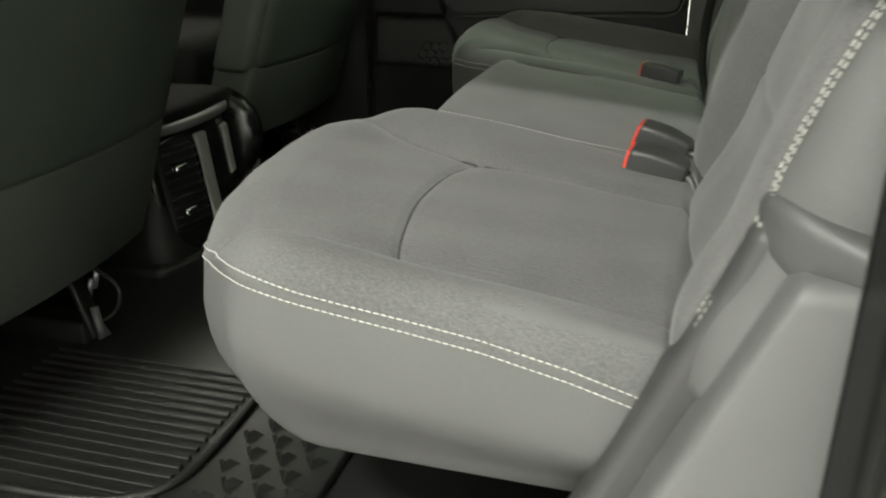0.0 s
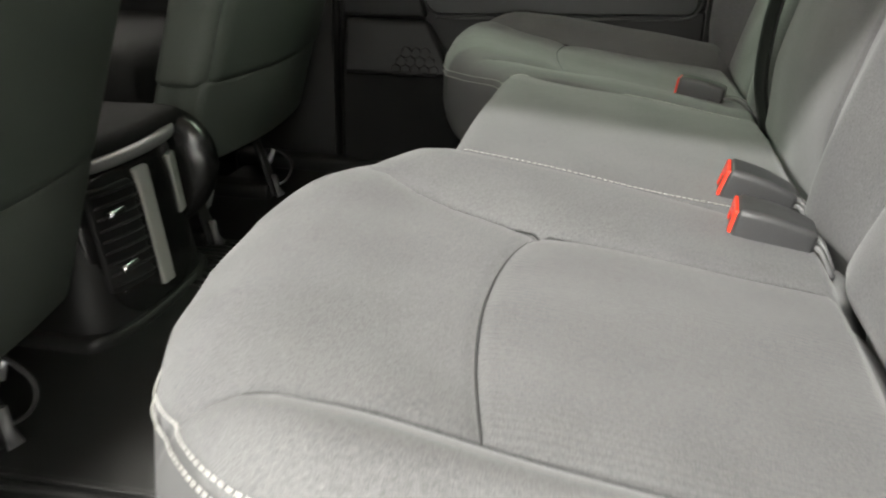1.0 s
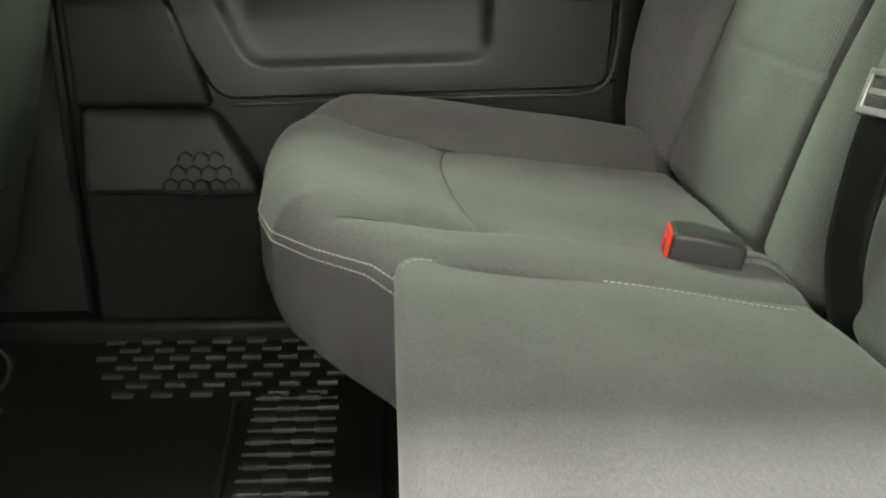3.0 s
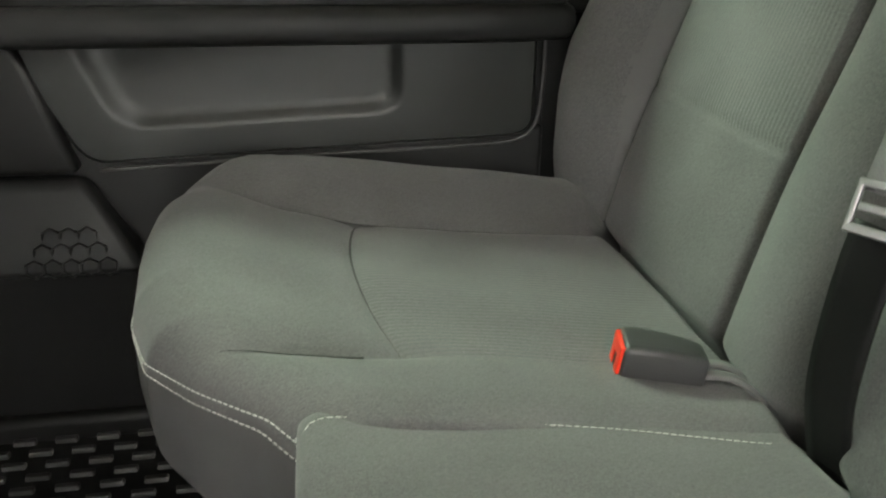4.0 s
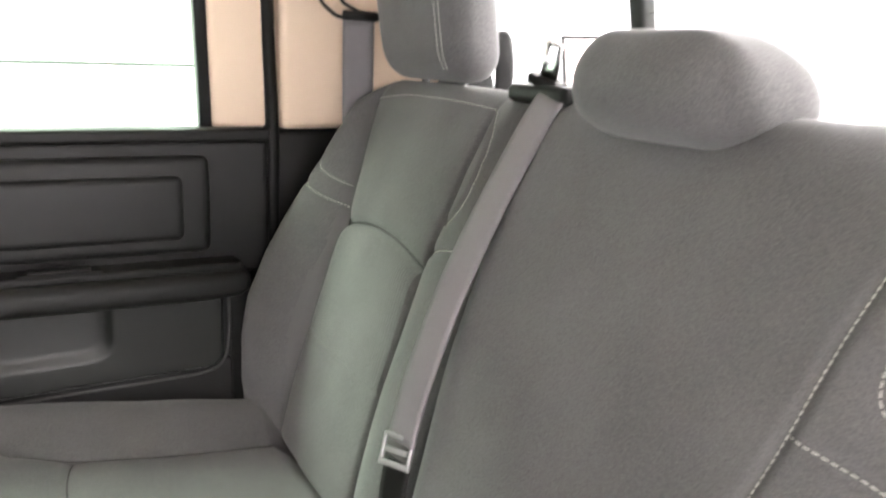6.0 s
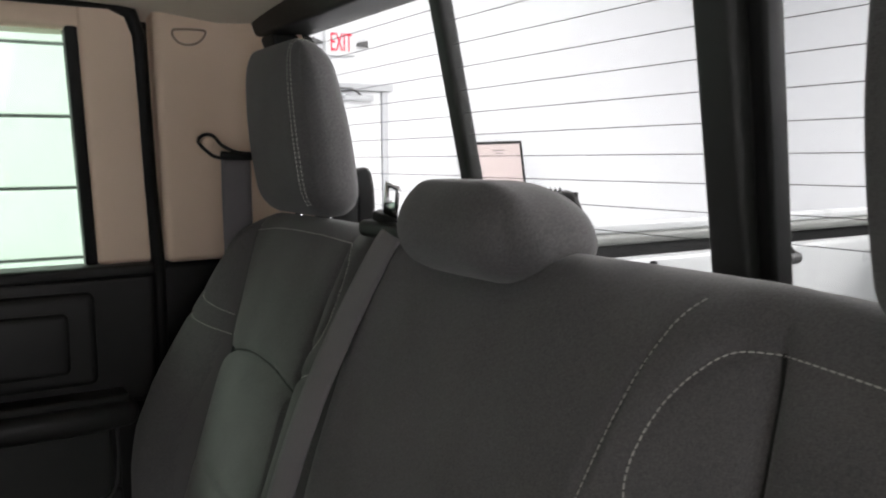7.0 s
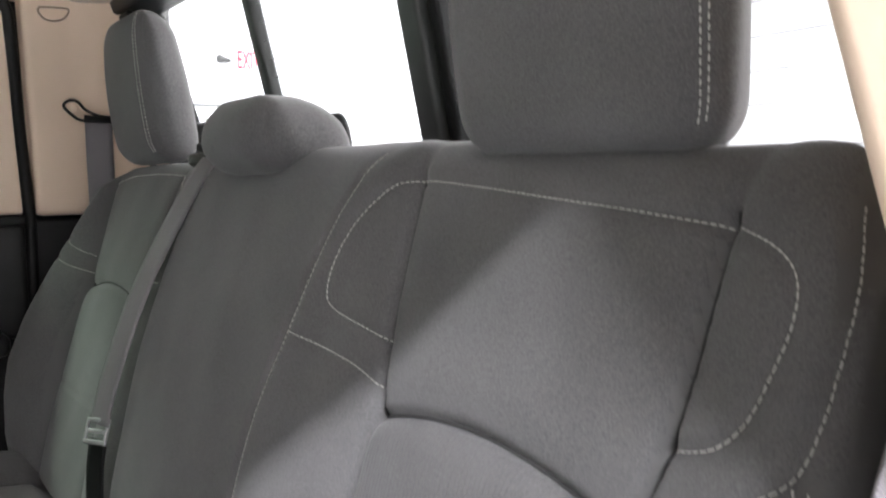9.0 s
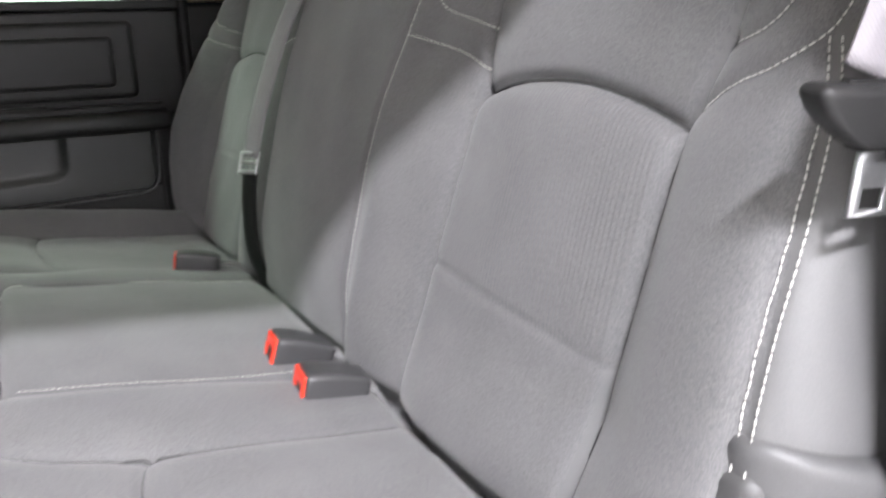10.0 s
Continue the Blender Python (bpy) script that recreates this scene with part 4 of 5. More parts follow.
def far_belt():
    b = thing("seat_belt", (0.218, 0.70, 0.72), "grey seat belt running through a black pillar guide", "seat belt", "seat belts")
    web = smooth_line([(0.240, 0.690, 0.878), (0.241, 0.694, 0.80), (0.244, 0.70, 0.70), (0.248, 0.705, 0.60)], 20)
    part("webbing", ribbon([tuple(p) for p in web], (1.0, -0.2, 0.0), 0.046, 0.002), WEB, b)
    c = Vector((0.240, 0.688, 0.884))
    along, up = Vector((0.955, -0.27, -0.12)).normalized(), Vector((0.1, 0.1, 1)).normalized()

    def spot(u, w):
        return tuple(c + along * u + up * w)
    ring = smooth_line([spot(0.026, -0.003), spot(-0.024, -0.007), spot(-0.043, 0.0), spot(-0.058, 0.015), spot(-0.050, 0.026), spot(-0.036, 0.026), spot(-0.022, 0.013), spot(0.0, 0.005), spot(0.026, 0.005), spot(0.031, 0.0), spot(0.026, -0.003)], 70)
    part("guide_ring", tube([tuple(p) for p in ring], 0.0026, 8), PLASTIC, b, "black belt guide loop")
    part("guide_bar", tube([spot(-0.024, -0.001), spot(0.028, 0.0)], 0.0052, 10), PLASTIC, b, "black belt guide bar")
    part("anchor_bolt", tube([spot(-0.042, 0.014), tuple(Vector(spot(-0.042, 0.014)) + Vector((-0.003, -0.007, 0)))], 0.0085, 14), BEIGE, b, "beige anchor bolt cover")
    return b


far_belt()


def seat_shield():
    def shape(v):
        v = v.copy()
        k = np.clip((v[:, 2] - 0.05) / 0.33, 0, 1)
        v[:, 0] += 0.14 * k * np.clip(1 - (v[:, 0] + 0.02) / 0.25, 0, 1)
        return v
    b = thing("seat_side_shield", (0.1, -0.75, 0.05), "grey plastic shield at the side of the bench", "plastic shield")
    part("cover", soft_block((-0.02, -0.785, 0.05), (0.24, -0.735, 0.378), 0.012, (0.02, 1, 0.03), shape), LIGHT_PLASTIC, b)
    # darker than the outer cover: part of its shade is in the grey
    part("inner_cover", soft_block((-0.045, -0.745, 0.05), (0.24, -0.698, 0.394), 0.012, (0.02, 1, 0.03), shape), SHIELD_GREY, b, "inner cover in grey darkened for its shade")

    def wedge(v):
        v = v.copy()
        k = np.clip((v[:, 0] - 0.100) / 0.11, 0, 1)
        lift, out = v[:, 2], np.clip((-0.715 - v[:, 1]) / 0.03, 0, 1)
        v[:, 2] = 0.417 - 0.028 * k - (0.046 + 0.012 * k) * (1 - lift)
        v[:, 1] -= 0.075 * k ** 0.8 * out * (0.75 + 0.25 * lift)
        return v
    # stands in for the side panel's lower fold, its shade in the colour
    part("hinge_cover", soft_block((0.100, -0.744, 0.0), (0.232, -0.712, 1.0), (0.020, 0.014, 0.30), (0.006, 0.006, 0.12), wedge), SHADED_FOLD_VINYL, b, "padded wedge for the side panel's lower fold, darkened for shade")
    return b


seat_shield()


def belt_retractor():
    b = thing("belt_retractor", (0.29, 0.22, 0.78), "black belt outlet with a spare steel latch plate", "belt retractor")
    part("bezel", soft_block((0.255, 0.175, 0.786), (0.335, 0.285, 0.806), 0.008, 0.03), PLASTIC, b)
    m = Matrix.Translation((0.268, 0.225, 0.806)) @ Euler((radians(18), radians(-12), radians(20))).to_matrix().to_4x4()
    part("holder", moved(soft_block((-0.008, -0.022, -0.004), (0.008, 0.022, 0.008), 0.004, 0.02), m), PLASTIC, b)
    bars = moved(holed_plate(0.010, 0.0012, 0.004, 0.046, 0.0055, 0.026, 0.041), m @ Euler((0, 0, radians(90))).to_matrix().to_4x4())
    part("latch_plate", bars, STEEL, b, "steel latch plate")
    return b


belt_retractor()


def tether_strap(y0, z1, lean_y):
    b = thing("tether_strap", (0.35, y0, 0.78), "black tether strap looped behind a head restraint", "strap", "tether straps")
    pts = smooth_line([(0.326, y0 + 0.03, z1 - 0.006), (0.338, y0 + 0.006, z1), (0.344, y0 - 0.006, z1 - 0.014), (0.345, y0 - lean_y, 0.80), (0.342, y0 - lean_y, 0.76)], 24)
    part("webbing", ribbon([tuple(p) for p in pts], (1.0, -0.25, 0.0), 0.024, 0.003), PLASTIC, b)
    return b


tether_strap(0.006, 0.842, 0.012)
tether_strap(0.452, 0.862, 0.01)


# ---- front seats ----


def front_seat(cy, bx, rake, hw, low):
    f = thing("front_seat", (bx - 0.2, cy, 0.0), "dark grey front seat seen from behind, on floor rails", "car seat", "front seats")

    def tilt(v):
        v = v.copy()
        k = np.clip((v[:, 2] - 0.10) / 0.7, 0, 1)
        u = (v[:, 1] - cy) / hw
        v[:, 0] += rake * k - 0.03 * u * u
        v[:, 1] = cy + (v[:, 1] - cy) * (1 - 0.10 * k)
        return v
    part("back_panel", soft_block((bx - 0.10, cy - hw + 0.02, 0.280), (bx, cy + hw - 0.02, 0.80), 0.02, (0.04, 0.04, 0.04), tilt), FRONT_CLOTH, f)
    part("lower_flap", soft_block((bx - 0.09, cy - hw + 0.01, low), (bx - 0.006, cy + hw - 0.01, 0.290), 0.012, (0.04, 0.04, 0.04), tilt), FLAP, f, "grey lower flap")
    for s in (-1, 1):
        y0, y1 = sorted((cy + s * (hw - 0.035), cy + s * (hw + 0.005)))
        part("side_bolster", soft_block((bx - 0.085, y0, 0.280), (bx - 0.012, y1, 0.79), 0.016, (0.04, 0.02, 0.04), tilt), FLAP, f)

    part("seat_base", soft_block((bx - 0.62, cy - hw, 0.12), (bx - 0.10, cy + hw, 0.33), 0.05, 0.08), CARPET, f, "dark cloth seat base")
    for off in (-0.17, 0.10):
        y = cy + off
        part("floor_rail", block((bx - 0.55, y - 0.02, -0.01), (bx - 0.03, y + 0.02, 0.03), 0.006), PLASTIC, f)
        leg = smooth_line([(bx - 0.07, y, 0.13), (bx - 0.05, y, 0.09), (bx - 0.036, y, 0.05), (bx - 0.022, y, 0.006)], 12)
        part("rail_bracket", ribbon([tuple(p) for p in leg], (0, 1, 0), 0.026, 0.006), PLASTIC, f)
        part("rail_foot", tube([(bx - 0.026, y + 0.004, 0.046), (bx - 0.022, y + 0.002, 0.020), (bx - 0.012, y, 0.004)], [0.006, 0.007, 0.009], 10), BUCKLE_BLACK, f, "steel rail end")
        for dy, dz in ((0.02, 0.066), (0.034, 0.074)):
            part("bolt", tube([(bx - 0.045, y + dy, dz - 0.014), (bx - 0.037, y + dy, dz + 0.014)], 0.004, 8), DULL_STEEL, f)
    if cy > 0:
        def swell(v):
            v = v.copy()
            k = np.clip((v[:, 2] - 0.06) / 0.2, 0, 1)
            v[:, 0] += 0.05 * np.sin(np.pi * k) - 0.03 + 0.04 * k
            return v
        part("hinge_cover", soft_block((bx - 0.16, cy - hw - 0.045, 0.06), (bx + 0.0, cy - hw + 0.012, 0.26), (0.05, 0.022, 0.05), 0.014, swell), GLOSS_BLACK, f, "glossy black hinge cover")
    wire = smooth_line([(bx - 0.05, cy + 0.13, 0.10), (bx - 0.0, cy + 0.125, 0.07), (bx - 0.01, cy + 0.12, 0.03), (bx - 0.06, cy + 0.1, 0.01)], 16)
    part("release_wire", tube([tuple(p) for p in wire], 0.003, 6), GREY_PLASTIC, f)
    return f


front_seat(-0.43, -0.665, 0.25, 0.255, 0.105)
front_seat(0.412, -0.705, 0.20, 0.252, 0.150)


# ---- console ----
def console():
    c = thing("center_console", (-0.9, 0, 0.0), "black centre console back with air vents and light grey bars", "console")

    def shape(v):
        v = v.copy()
        k = np.clip((v[:, 2] - 0.03) / 0.2, 0, 1)
        v[:, 0] -= 0.35 * (v[:, 1] / 0.14) ** 4 * 0.06 + 0.03 * k
        v[:, 1] *= 1 - 0.08 * k
        return v
    part("body", soft_block((-1.3, -0.14, 0.0), (-0.68, 0.14, 0.235), 0.03, 0.03, shape), PLASTIC, c)
    part("lid", soft_block((-1.25, -0.145, 0.236), (-0.71, 0.145, 0.262), 0.012, 0.05), CARPET, c, "black padded lid")
    part("foot_ring", soft_block((-1.3, -0.155, 0.0), (-0.668, 0.155, 0.03), 0.012, 0.03, shape), PLASTIC, c)
    rim = smooth_line([(-0.735, -0.135, 0.236), (-0.708, -0.09, 0.236), (-0.698, 0.0, 0.236), (-0.708, 0.09, 0.236), (-0.735, 0.135, 0.236)], 24)
    part("lid_rim", ribbon([tuple(p) for p in rim], (0, 0, 1), 0.014, 0.012), LIGHT_PLASTIC, c, "light grey lid rim")

    def bow(v):
        v = v.copy()
        k = (v[:, 2] - 0.04) / 0.2
        v[:, 0] -= 0.03 * k + 0.022 * (v[:, 1] / 0.12) ** 2
        v[:, 1] *= 1 + 0.04 * k
        return v

    def face(y, z):
        return -0.668 - 0.03 * (z - 0.04) / 0.2 - 0.022 * (y / 0.12) ** 2
    panel = part("back_panel", soft_block((-0.70, -0.120, 0.030), (-0.668, 0.120, 0.228), (0.012, 0.060, 0.060), 0.008, bow), GLOSS_BLACK, c, "glossy black rounded back panel")
    part("vent_recess", soft_block((-0.70, -0.108, 0.075), (-0.6665, -0.034, 0.208), (0.002, 0.006, 0.006), 0.008, bow), PLASTIC, panel, "matt black vent recess")
    for z in np.linspace(0.085, 0.200, 9):
        part("vent_slat", ribbon([(face(y, z) + 0.003, y, z) for y in np.linspace(-0.105, -0.037, 6)], (0.7, 0, 0.7), 0.008, 0.0018), GREY_PLASTIC, panel)
    for z in (0.175, 0.105):
        part("vent_knob", moved(soft_block((-0.006, -0.017, -0.007), (0.009, 0.017, 0.007), (0.006, 0.006, 0.006), 0.006), Matrix.Translation((face(-0.08, z) + 0.004, -0.080, z))), CHROME, panel, "small chrome vent knob")
    part("grey_bar", soft_block((-0.69, -0.024, 0.055), (-0.6645, 0.004, 0.215), (0.002, 0.003, 0.003), 0.01, bow), PALE_PLASTIC, c, "light grey upright bar")
    part("grey_plate", soft_block((-0.69, 0.066, 0.125), (-0.6645, 0.092, 0.208), (0.002, 0.003, 0.003), 0.01, bow), PALE_PLASTIC, c, "light grey plate")
    return c


console()


# ---- floor mat ----
def floor_mat():
    m = thing("floor_mat", (-0.5, 0, -0.01), "black rubber floor liner with raised ribs and studs", "floor mat")

    def hump(v):
        v = v.copy()
        v[:, 2] += 0.02 * np.exp(-(v[:, 1] / 0.2) ** 4)
        return v
    part("sheet", soft_block((-0.88, -0.66, -0.011), (-0.26, 0.74, 0.0), 0.004, 0.05, hump), RUBBER, m)
    base = BASE[m.name]

    def shared(name, geo, mat=RUBBER):
        me = bpy.data.meshes.new(name)
        me.from_pydata((np.asarray(geo[0]) * S).tolist(), [], [list(f) for f in geo[1]])
        me.materials.append(mat)
        return me

    def lay(name, me, x, y):
        ob = new(name, me)
        ob.parent = m
        ob.location = (Vector((x, y, 0.02 * math.exp(-(y / 0.2) ** 4) - 0.001)) - base) * S
    rib = shared("rib", soft_block((-0.15, -0.0045, 0), (0.15, 0.0045, 0.006), 0.002, 1.0))
    # studs and cross ribs carry their glints in a paler rubber
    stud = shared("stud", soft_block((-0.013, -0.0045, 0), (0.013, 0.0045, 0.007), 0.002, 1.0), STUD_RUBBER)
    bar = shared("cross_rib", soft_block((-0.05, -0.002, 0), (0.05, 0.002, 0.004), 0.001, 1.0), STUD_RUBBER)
    cone = shared("tooth", (np.array([(-0.015, 0.009, 0), (0.015, 0.009, 0), (0.0, -0.012, 0), (-0.004, 0.003, 0.009), (0.004, 0.003, 0.009), (0.0, -0.004, 0.009)]),
                            [[0, 1, 4, 3], [1, 2, 5, 4], [2, 0, 3, 5], [3, 4, 5]]))
    for y in np.arange(-0.615, -0.36, 0.0175):
        lay("rib", rib, -0.568, y)
    for y in np.arange(0.045, 0.285, 0.0205):
        lay("rib", rib, -0.610, y)
    # teeth beside the open door
    for i, y in enumerate(np.arange(-0.60, -0.34, 0.028)):
        for x in (-0.376, -0.340, -0.304):
            lay("tooth", cone, x + (0.018 if i % 2 else 0), y)
    # rows of studs: by the tunnel, a narrow column and the wide field at the far door
    for i, y in enumerate(np.arange(0.175, 0.29, 0.0275)):
        for x in (-0.425, -0.378, -0.331):
            lay("stud", stud, x + (0.023 if i % 2 else 0), y)
        lay("cross_rib", bar, -0.388, y)
    for i, y in enumerate(np.arange(0.355, 0.545, 0.0235)):
        for x in (-0.400, -0.352):
            lay("stud", stud, x + (0.024 if i % 2 else 0), y)
        lay("cross_rib", bar, -0.368, y)
    for i, y in enumerate(np.arange(0.555, 0.73, 0.0235)):
        for x in np.arange(-0.63 + 0.55 * max(0.0, 0.64 - y), -0.32, 0.048):
            lay("stud", stud, x + (0.024 if i % 2 else 0), y)
    for line in ([(-0.405, -0.40, 0.004), (-0.402, -0.50, 0.004), (-0.406, -0.575, 0.004), (-0.430, -0.615, 0.004), (-0.482, -0.637, 0.004), (-0.60, -0.645, 0.004)],
                 [(-0.452, 0.05, 0.022), (-0.452, 0.16, 0.018), (-0.455, 0.25, 0.006), (-0.457, 0.33, 0.004)], [(-0.432, 0.345, 0.003), (-0.434, 0.45, 0.003), (-0.44, 0.53, 0.003)]):
        part("edge_bead", tube([tuple(p) for p in smooth_line(line, 24)], 0.005, 8), RUBBER, m)
    return m


floor_mat()


# ---- far door ----
DOOR_PANEL = surface("door_panel_plastic", (0.013, 0.014, 0.013), (0.019, 0.020, 0.019), rough=0.36, grain=1400, bump=0.2, spec=0.3)


def door():
    d = thing("door_1", (-0.3, 0.78, 0.0), "closed rear door with black lower panel, armrest and window", "door", kind="structure")
    part("lower_panel", block((-0.66, 0.752, 0.02), (0.06, 0.80, 0.36), 0.008), GREY_PLASTIC, d)
    part("middle_panel", block((-0.66, 0.758, 0.355), (0.06, 0.80, 0.48), 0.008), GREY_PLASTIC, d)
    part("upper_panel", block((-0.66, 0.765, 0.49), (0.125, 0.81, 0.70), 0.012), GREY_PLASTIC, d)
    # lower insert with a bright lower lip
    line = smooth_line([(-0.46, 0.741, 0.327), (-0.25, 0.741, 0.335), (-0.05, 0.741, 0.341), (0.02, 0.741, 0.346), (0.045, 0.741, 0.365), (0.052, 0.741, 0.41), (0.052, 0.741, 0.465)], 60)
    part("trim_bead", tube([tuple(p) for p in line], 0.0022, 8), SHIELD_GREY, d, "thin lighter bead round the lower insert")
    # raised surround of the map pocket, its inner edge sloping back to the pocket's floor
    def loop(x0, x1, z0, z1, r, y, slant):
        pts = []
        for k, (cx, cz) in enumerate(((x1 - r, z1 - r), (x0 + r, z1 - r), (x0 + r, z0 + r), (x1 - r, z0 + r))):
            for i in range(8):
                an = math.pi / 2 * (k + i / 7)
                x, z = cx + r * math.cos(an), cz + r * math.sin(an)
                if k in (1, 2):
                    x -= slant * (z - z0)
                pts.append((x, y, z + 0.035 * (x + 0.28)))
        return pts
    loops = [loop(-0.475, 0.046, 0.338, 0.490, 0.022, 0.752, 0.5), loop(-0.470, 0.040, 0.343, 0.488, 0.020, 0.741, 0.5), loop(-0.436, -0.110, 0.374, 0.486, 0.030, 0.741, 0.45),
             loop(-0.433, -0.113, 0.377, 0.4855, 0.029, 0.7414, 0.45), loop(-0.430, -0.117, 0.381, 0.485, 0.027, 0.743, 0.45), loop(-0.426, -0.123, 0.387, 0.4845, 0.025, 0.7465, 0.45), loop(-0.421, -0.129, 0.393, 0.484, 0.022, 0.7492, 0.45), loop(-0.41, -0.138, 0.398, 0.482, 0.018, 0.7502, 0.45)]
    vs = [p for lp in loops for p in lp]
    n = len(loops[0])
    fs = [[i * n + k, i * n + (k + 1) % n, (i + 1) * n + (k + 1) % n, (i + 1) * n + k] for i in range(len(loops) - 1) for k in range(n)]
    fs.append([(len(loops) - 1) * n + k for k in range(n)])
    sharp(part("map_pocket", (np.array(vs), [f[::-1] for f in fs]), DOOR_PANEL, d, "recessed map pocket"), 40)

    def roll(v):
        v = v.copy()
        v[:, 1] += 0.02 * ease((v[:, 0] - 0.0) / 0.1)
        return v
    part("armrest", soft_block((-0.66, 0.70, 0.466), (0.085, 0.78, 0.508), 0.018, 0.05, roll), GREY_PLASTIC, d, "rolled armrest edge")
    part("armrest_top", block((-0.66, 0.72, 0.505), (0.07, 0.79, 0.52), 0.005), PLASTIC, d)
    part("switch_bezel", block((-0.235, 0.722, 0.517), (-0.125, 0.756, 0.5225), 0.004), PLASTIC, d)
    part("window_switch", block((-0.222, 0.728, 0.519), (-0.138, 0.750, 0.526), 0.004), GREY_PLASTIC, d)
    part("lock_switch", block((-0.42, 0.73, 0.518), (-0.375, 0.75, 0.528), 0.003), GREY_PLASTIC, d)
    part("recess_frame", soft_block((-0.70, 0.752, 0.531), (0.032, 0.775, 0.676), (0.014, 0.010, 0.014), 0.1), GREY_PLASTIC, d)
    part("recess_plate", soft_block((-0.70, 0.742, 0.553), (-0.008, 0.762, 0.648), (0.012, 0.009, 0.012), 0.1), GREY_PLASTIC, d)
    part("belt_line", block((-0.66, 0.755, 0.695), (0.125, 0.82, 0.715), 0.006), PLASTIC, d)

    def lean_in(v):
        v = v.copy()
        k = np.clip((v[:, 2] - 0.70) / 0.42, 0, 1.2)
        v[:, 1] -= 0.10 * k
        v[:, 0] -= 0.03 * k
        return v
    part("frame_trim", soft_block((0.045, 0.785, 0.713), (0.128, 0.82, 1.12), 0.01, (0.03, 1, 0.05), lean_in), BEIGE, d, "beige window frame trim")
    part("window_seal", soft_block((0.028, 0.79, 0.713), (0.046, 0.82, 1.07), 0.005, (0.03, 1, 0.05), lean_in), PLASTIC, d)
    part("top_frame", soft_block((-0.66, 0.79, 1.065), (0.10, 0.82, 1.12), 0.01, (0.05, 1, 1), lean_in), BEIGE, d)
    pane = part("pane", soft_block((-0.66, 0.808, 0.705), (0.035, 0.812, 1.075), 0.001, (0.1, 1, 0.05), lean_in), TINT_GLASS, d)
    # speaker pod at the front of the door
    def wedge(v):
        v = v.copy()
        k = np.clip((v[:, 2] - 0.23) / 0.10, 0, 1)
        v[:, 0] -= 0.06 * k * np.clip((v[:, 0] + 0.645) / 0.22, 0, 1)
        v[:, 1] += 0.028 * k * (v[:, 1] < 0.72)
        return v
    part("front_panel", soft_block((-0.655, 0.728, 0.325), (-0.48, 0.76, 0.70), 0.01, (0.05, 1, 0.05), lambda v: np.stack([v[:, 0] - 0.10 * np.clip((v[:, 2] - 0.33) / 0.3, 0, 1) * np.clip((v[:, 0] + 0.655) / 0.17, 0, 1), v[:, 1], v[:, 2]], 1)), PLASTIC, d, "dark front panel")
    pod = part("speaker_pod", soft_block((-0.645, 0.695, 0.215), (-0.42, 0.75, 0.322), 0.012, (0.03, 1, 0.02), wedge), GREY_PLASTIC, d)
    part("kick_panel", block((-0.655, 0.715, 0.0), (-0.40, 0.75, 0.222), 0.01), CARPET, d, "black carpeted kick panel")
    part("sill", block((-0.9, 0.70, -0.02), (0.10, 0.80, 0.03), 0.012), PLASTIC, d)
    cells = []
    for i in range(6):
        for j in range(3):
            x, z = -0.553 + i * 0.0195 + (0.0098 if j % 2 else 0), 0.228 + j * 0.017
            if ((x + 0.50) / 0.045) ** 2 + ((z - 0.23) / 0.045) ** 2 > 1:
                continue
            ring = [(x + 0.0105 * math.cos(k * math.pi / 3 + math.pi / 6), 0.6955 + 0.28 * max(0.0, z - 0.23), z + 0.0105 * math.sin(k * math.pi / 3 + math.pi / 6)) for k in range(7)]
            cells.append(tube(ring, 0.0016, 5))
    part("speaker_grille", joined(*cells), GREY_PLASTIC, pod, "honeycomb speaker grille")
    return d


door()


def middle_pillar(s):
    p = thing("trim", (-0.75, s * 0.76, 0.0), "dark middle pillar trim with a belt", "pillar trim", kind="structure")
    part("pillar_cover", block((-0.86, min(s * 0.74, s * 0.82), -0.01), (-0.66, max(s * 0.74, s * 0.82), 1.12), 0.015), GREY_PLASTIC, p)
    for x in (-0.655, -0.67):
        part("seal", tube([(x, s * 0.738, 0.0), (x, s * 0.738, 1.08)], 0.008, 8), PLASTIC, p)
    return p


middle_pillar(1)
middle_pillar(-1)


# ---- front of the cab, seen between the seats ----
def front_cab():
    f = thing("wall_front_cab", (-1.5, 0, 0.0), "dark dashboard and front door panels", "dashboard", kind="structure")
    part("dashboard", soft_block((-1.75, -0.80, 0.0), (-1.5, 0.80, 0.66), 0.05, 0.1), PLASTIC, f)
    for s in (-1, 1):
        y0, y1 = sorted((s * 0.75, s * 0.81))
        part("front_door_panel", block((-1.6, y0, -0.02), (-0.87, y1, 0.73), 0.02), CARPET, f)
        y0, y1 = sorted((s * 0.69, s * 0.76))
        part("front_armrest", soft_block((-1.5, y0, 0.40), (-0.9, y1, 0.46), 0.02, 0.1), PLASTIC, f)
    return f


front_cab()


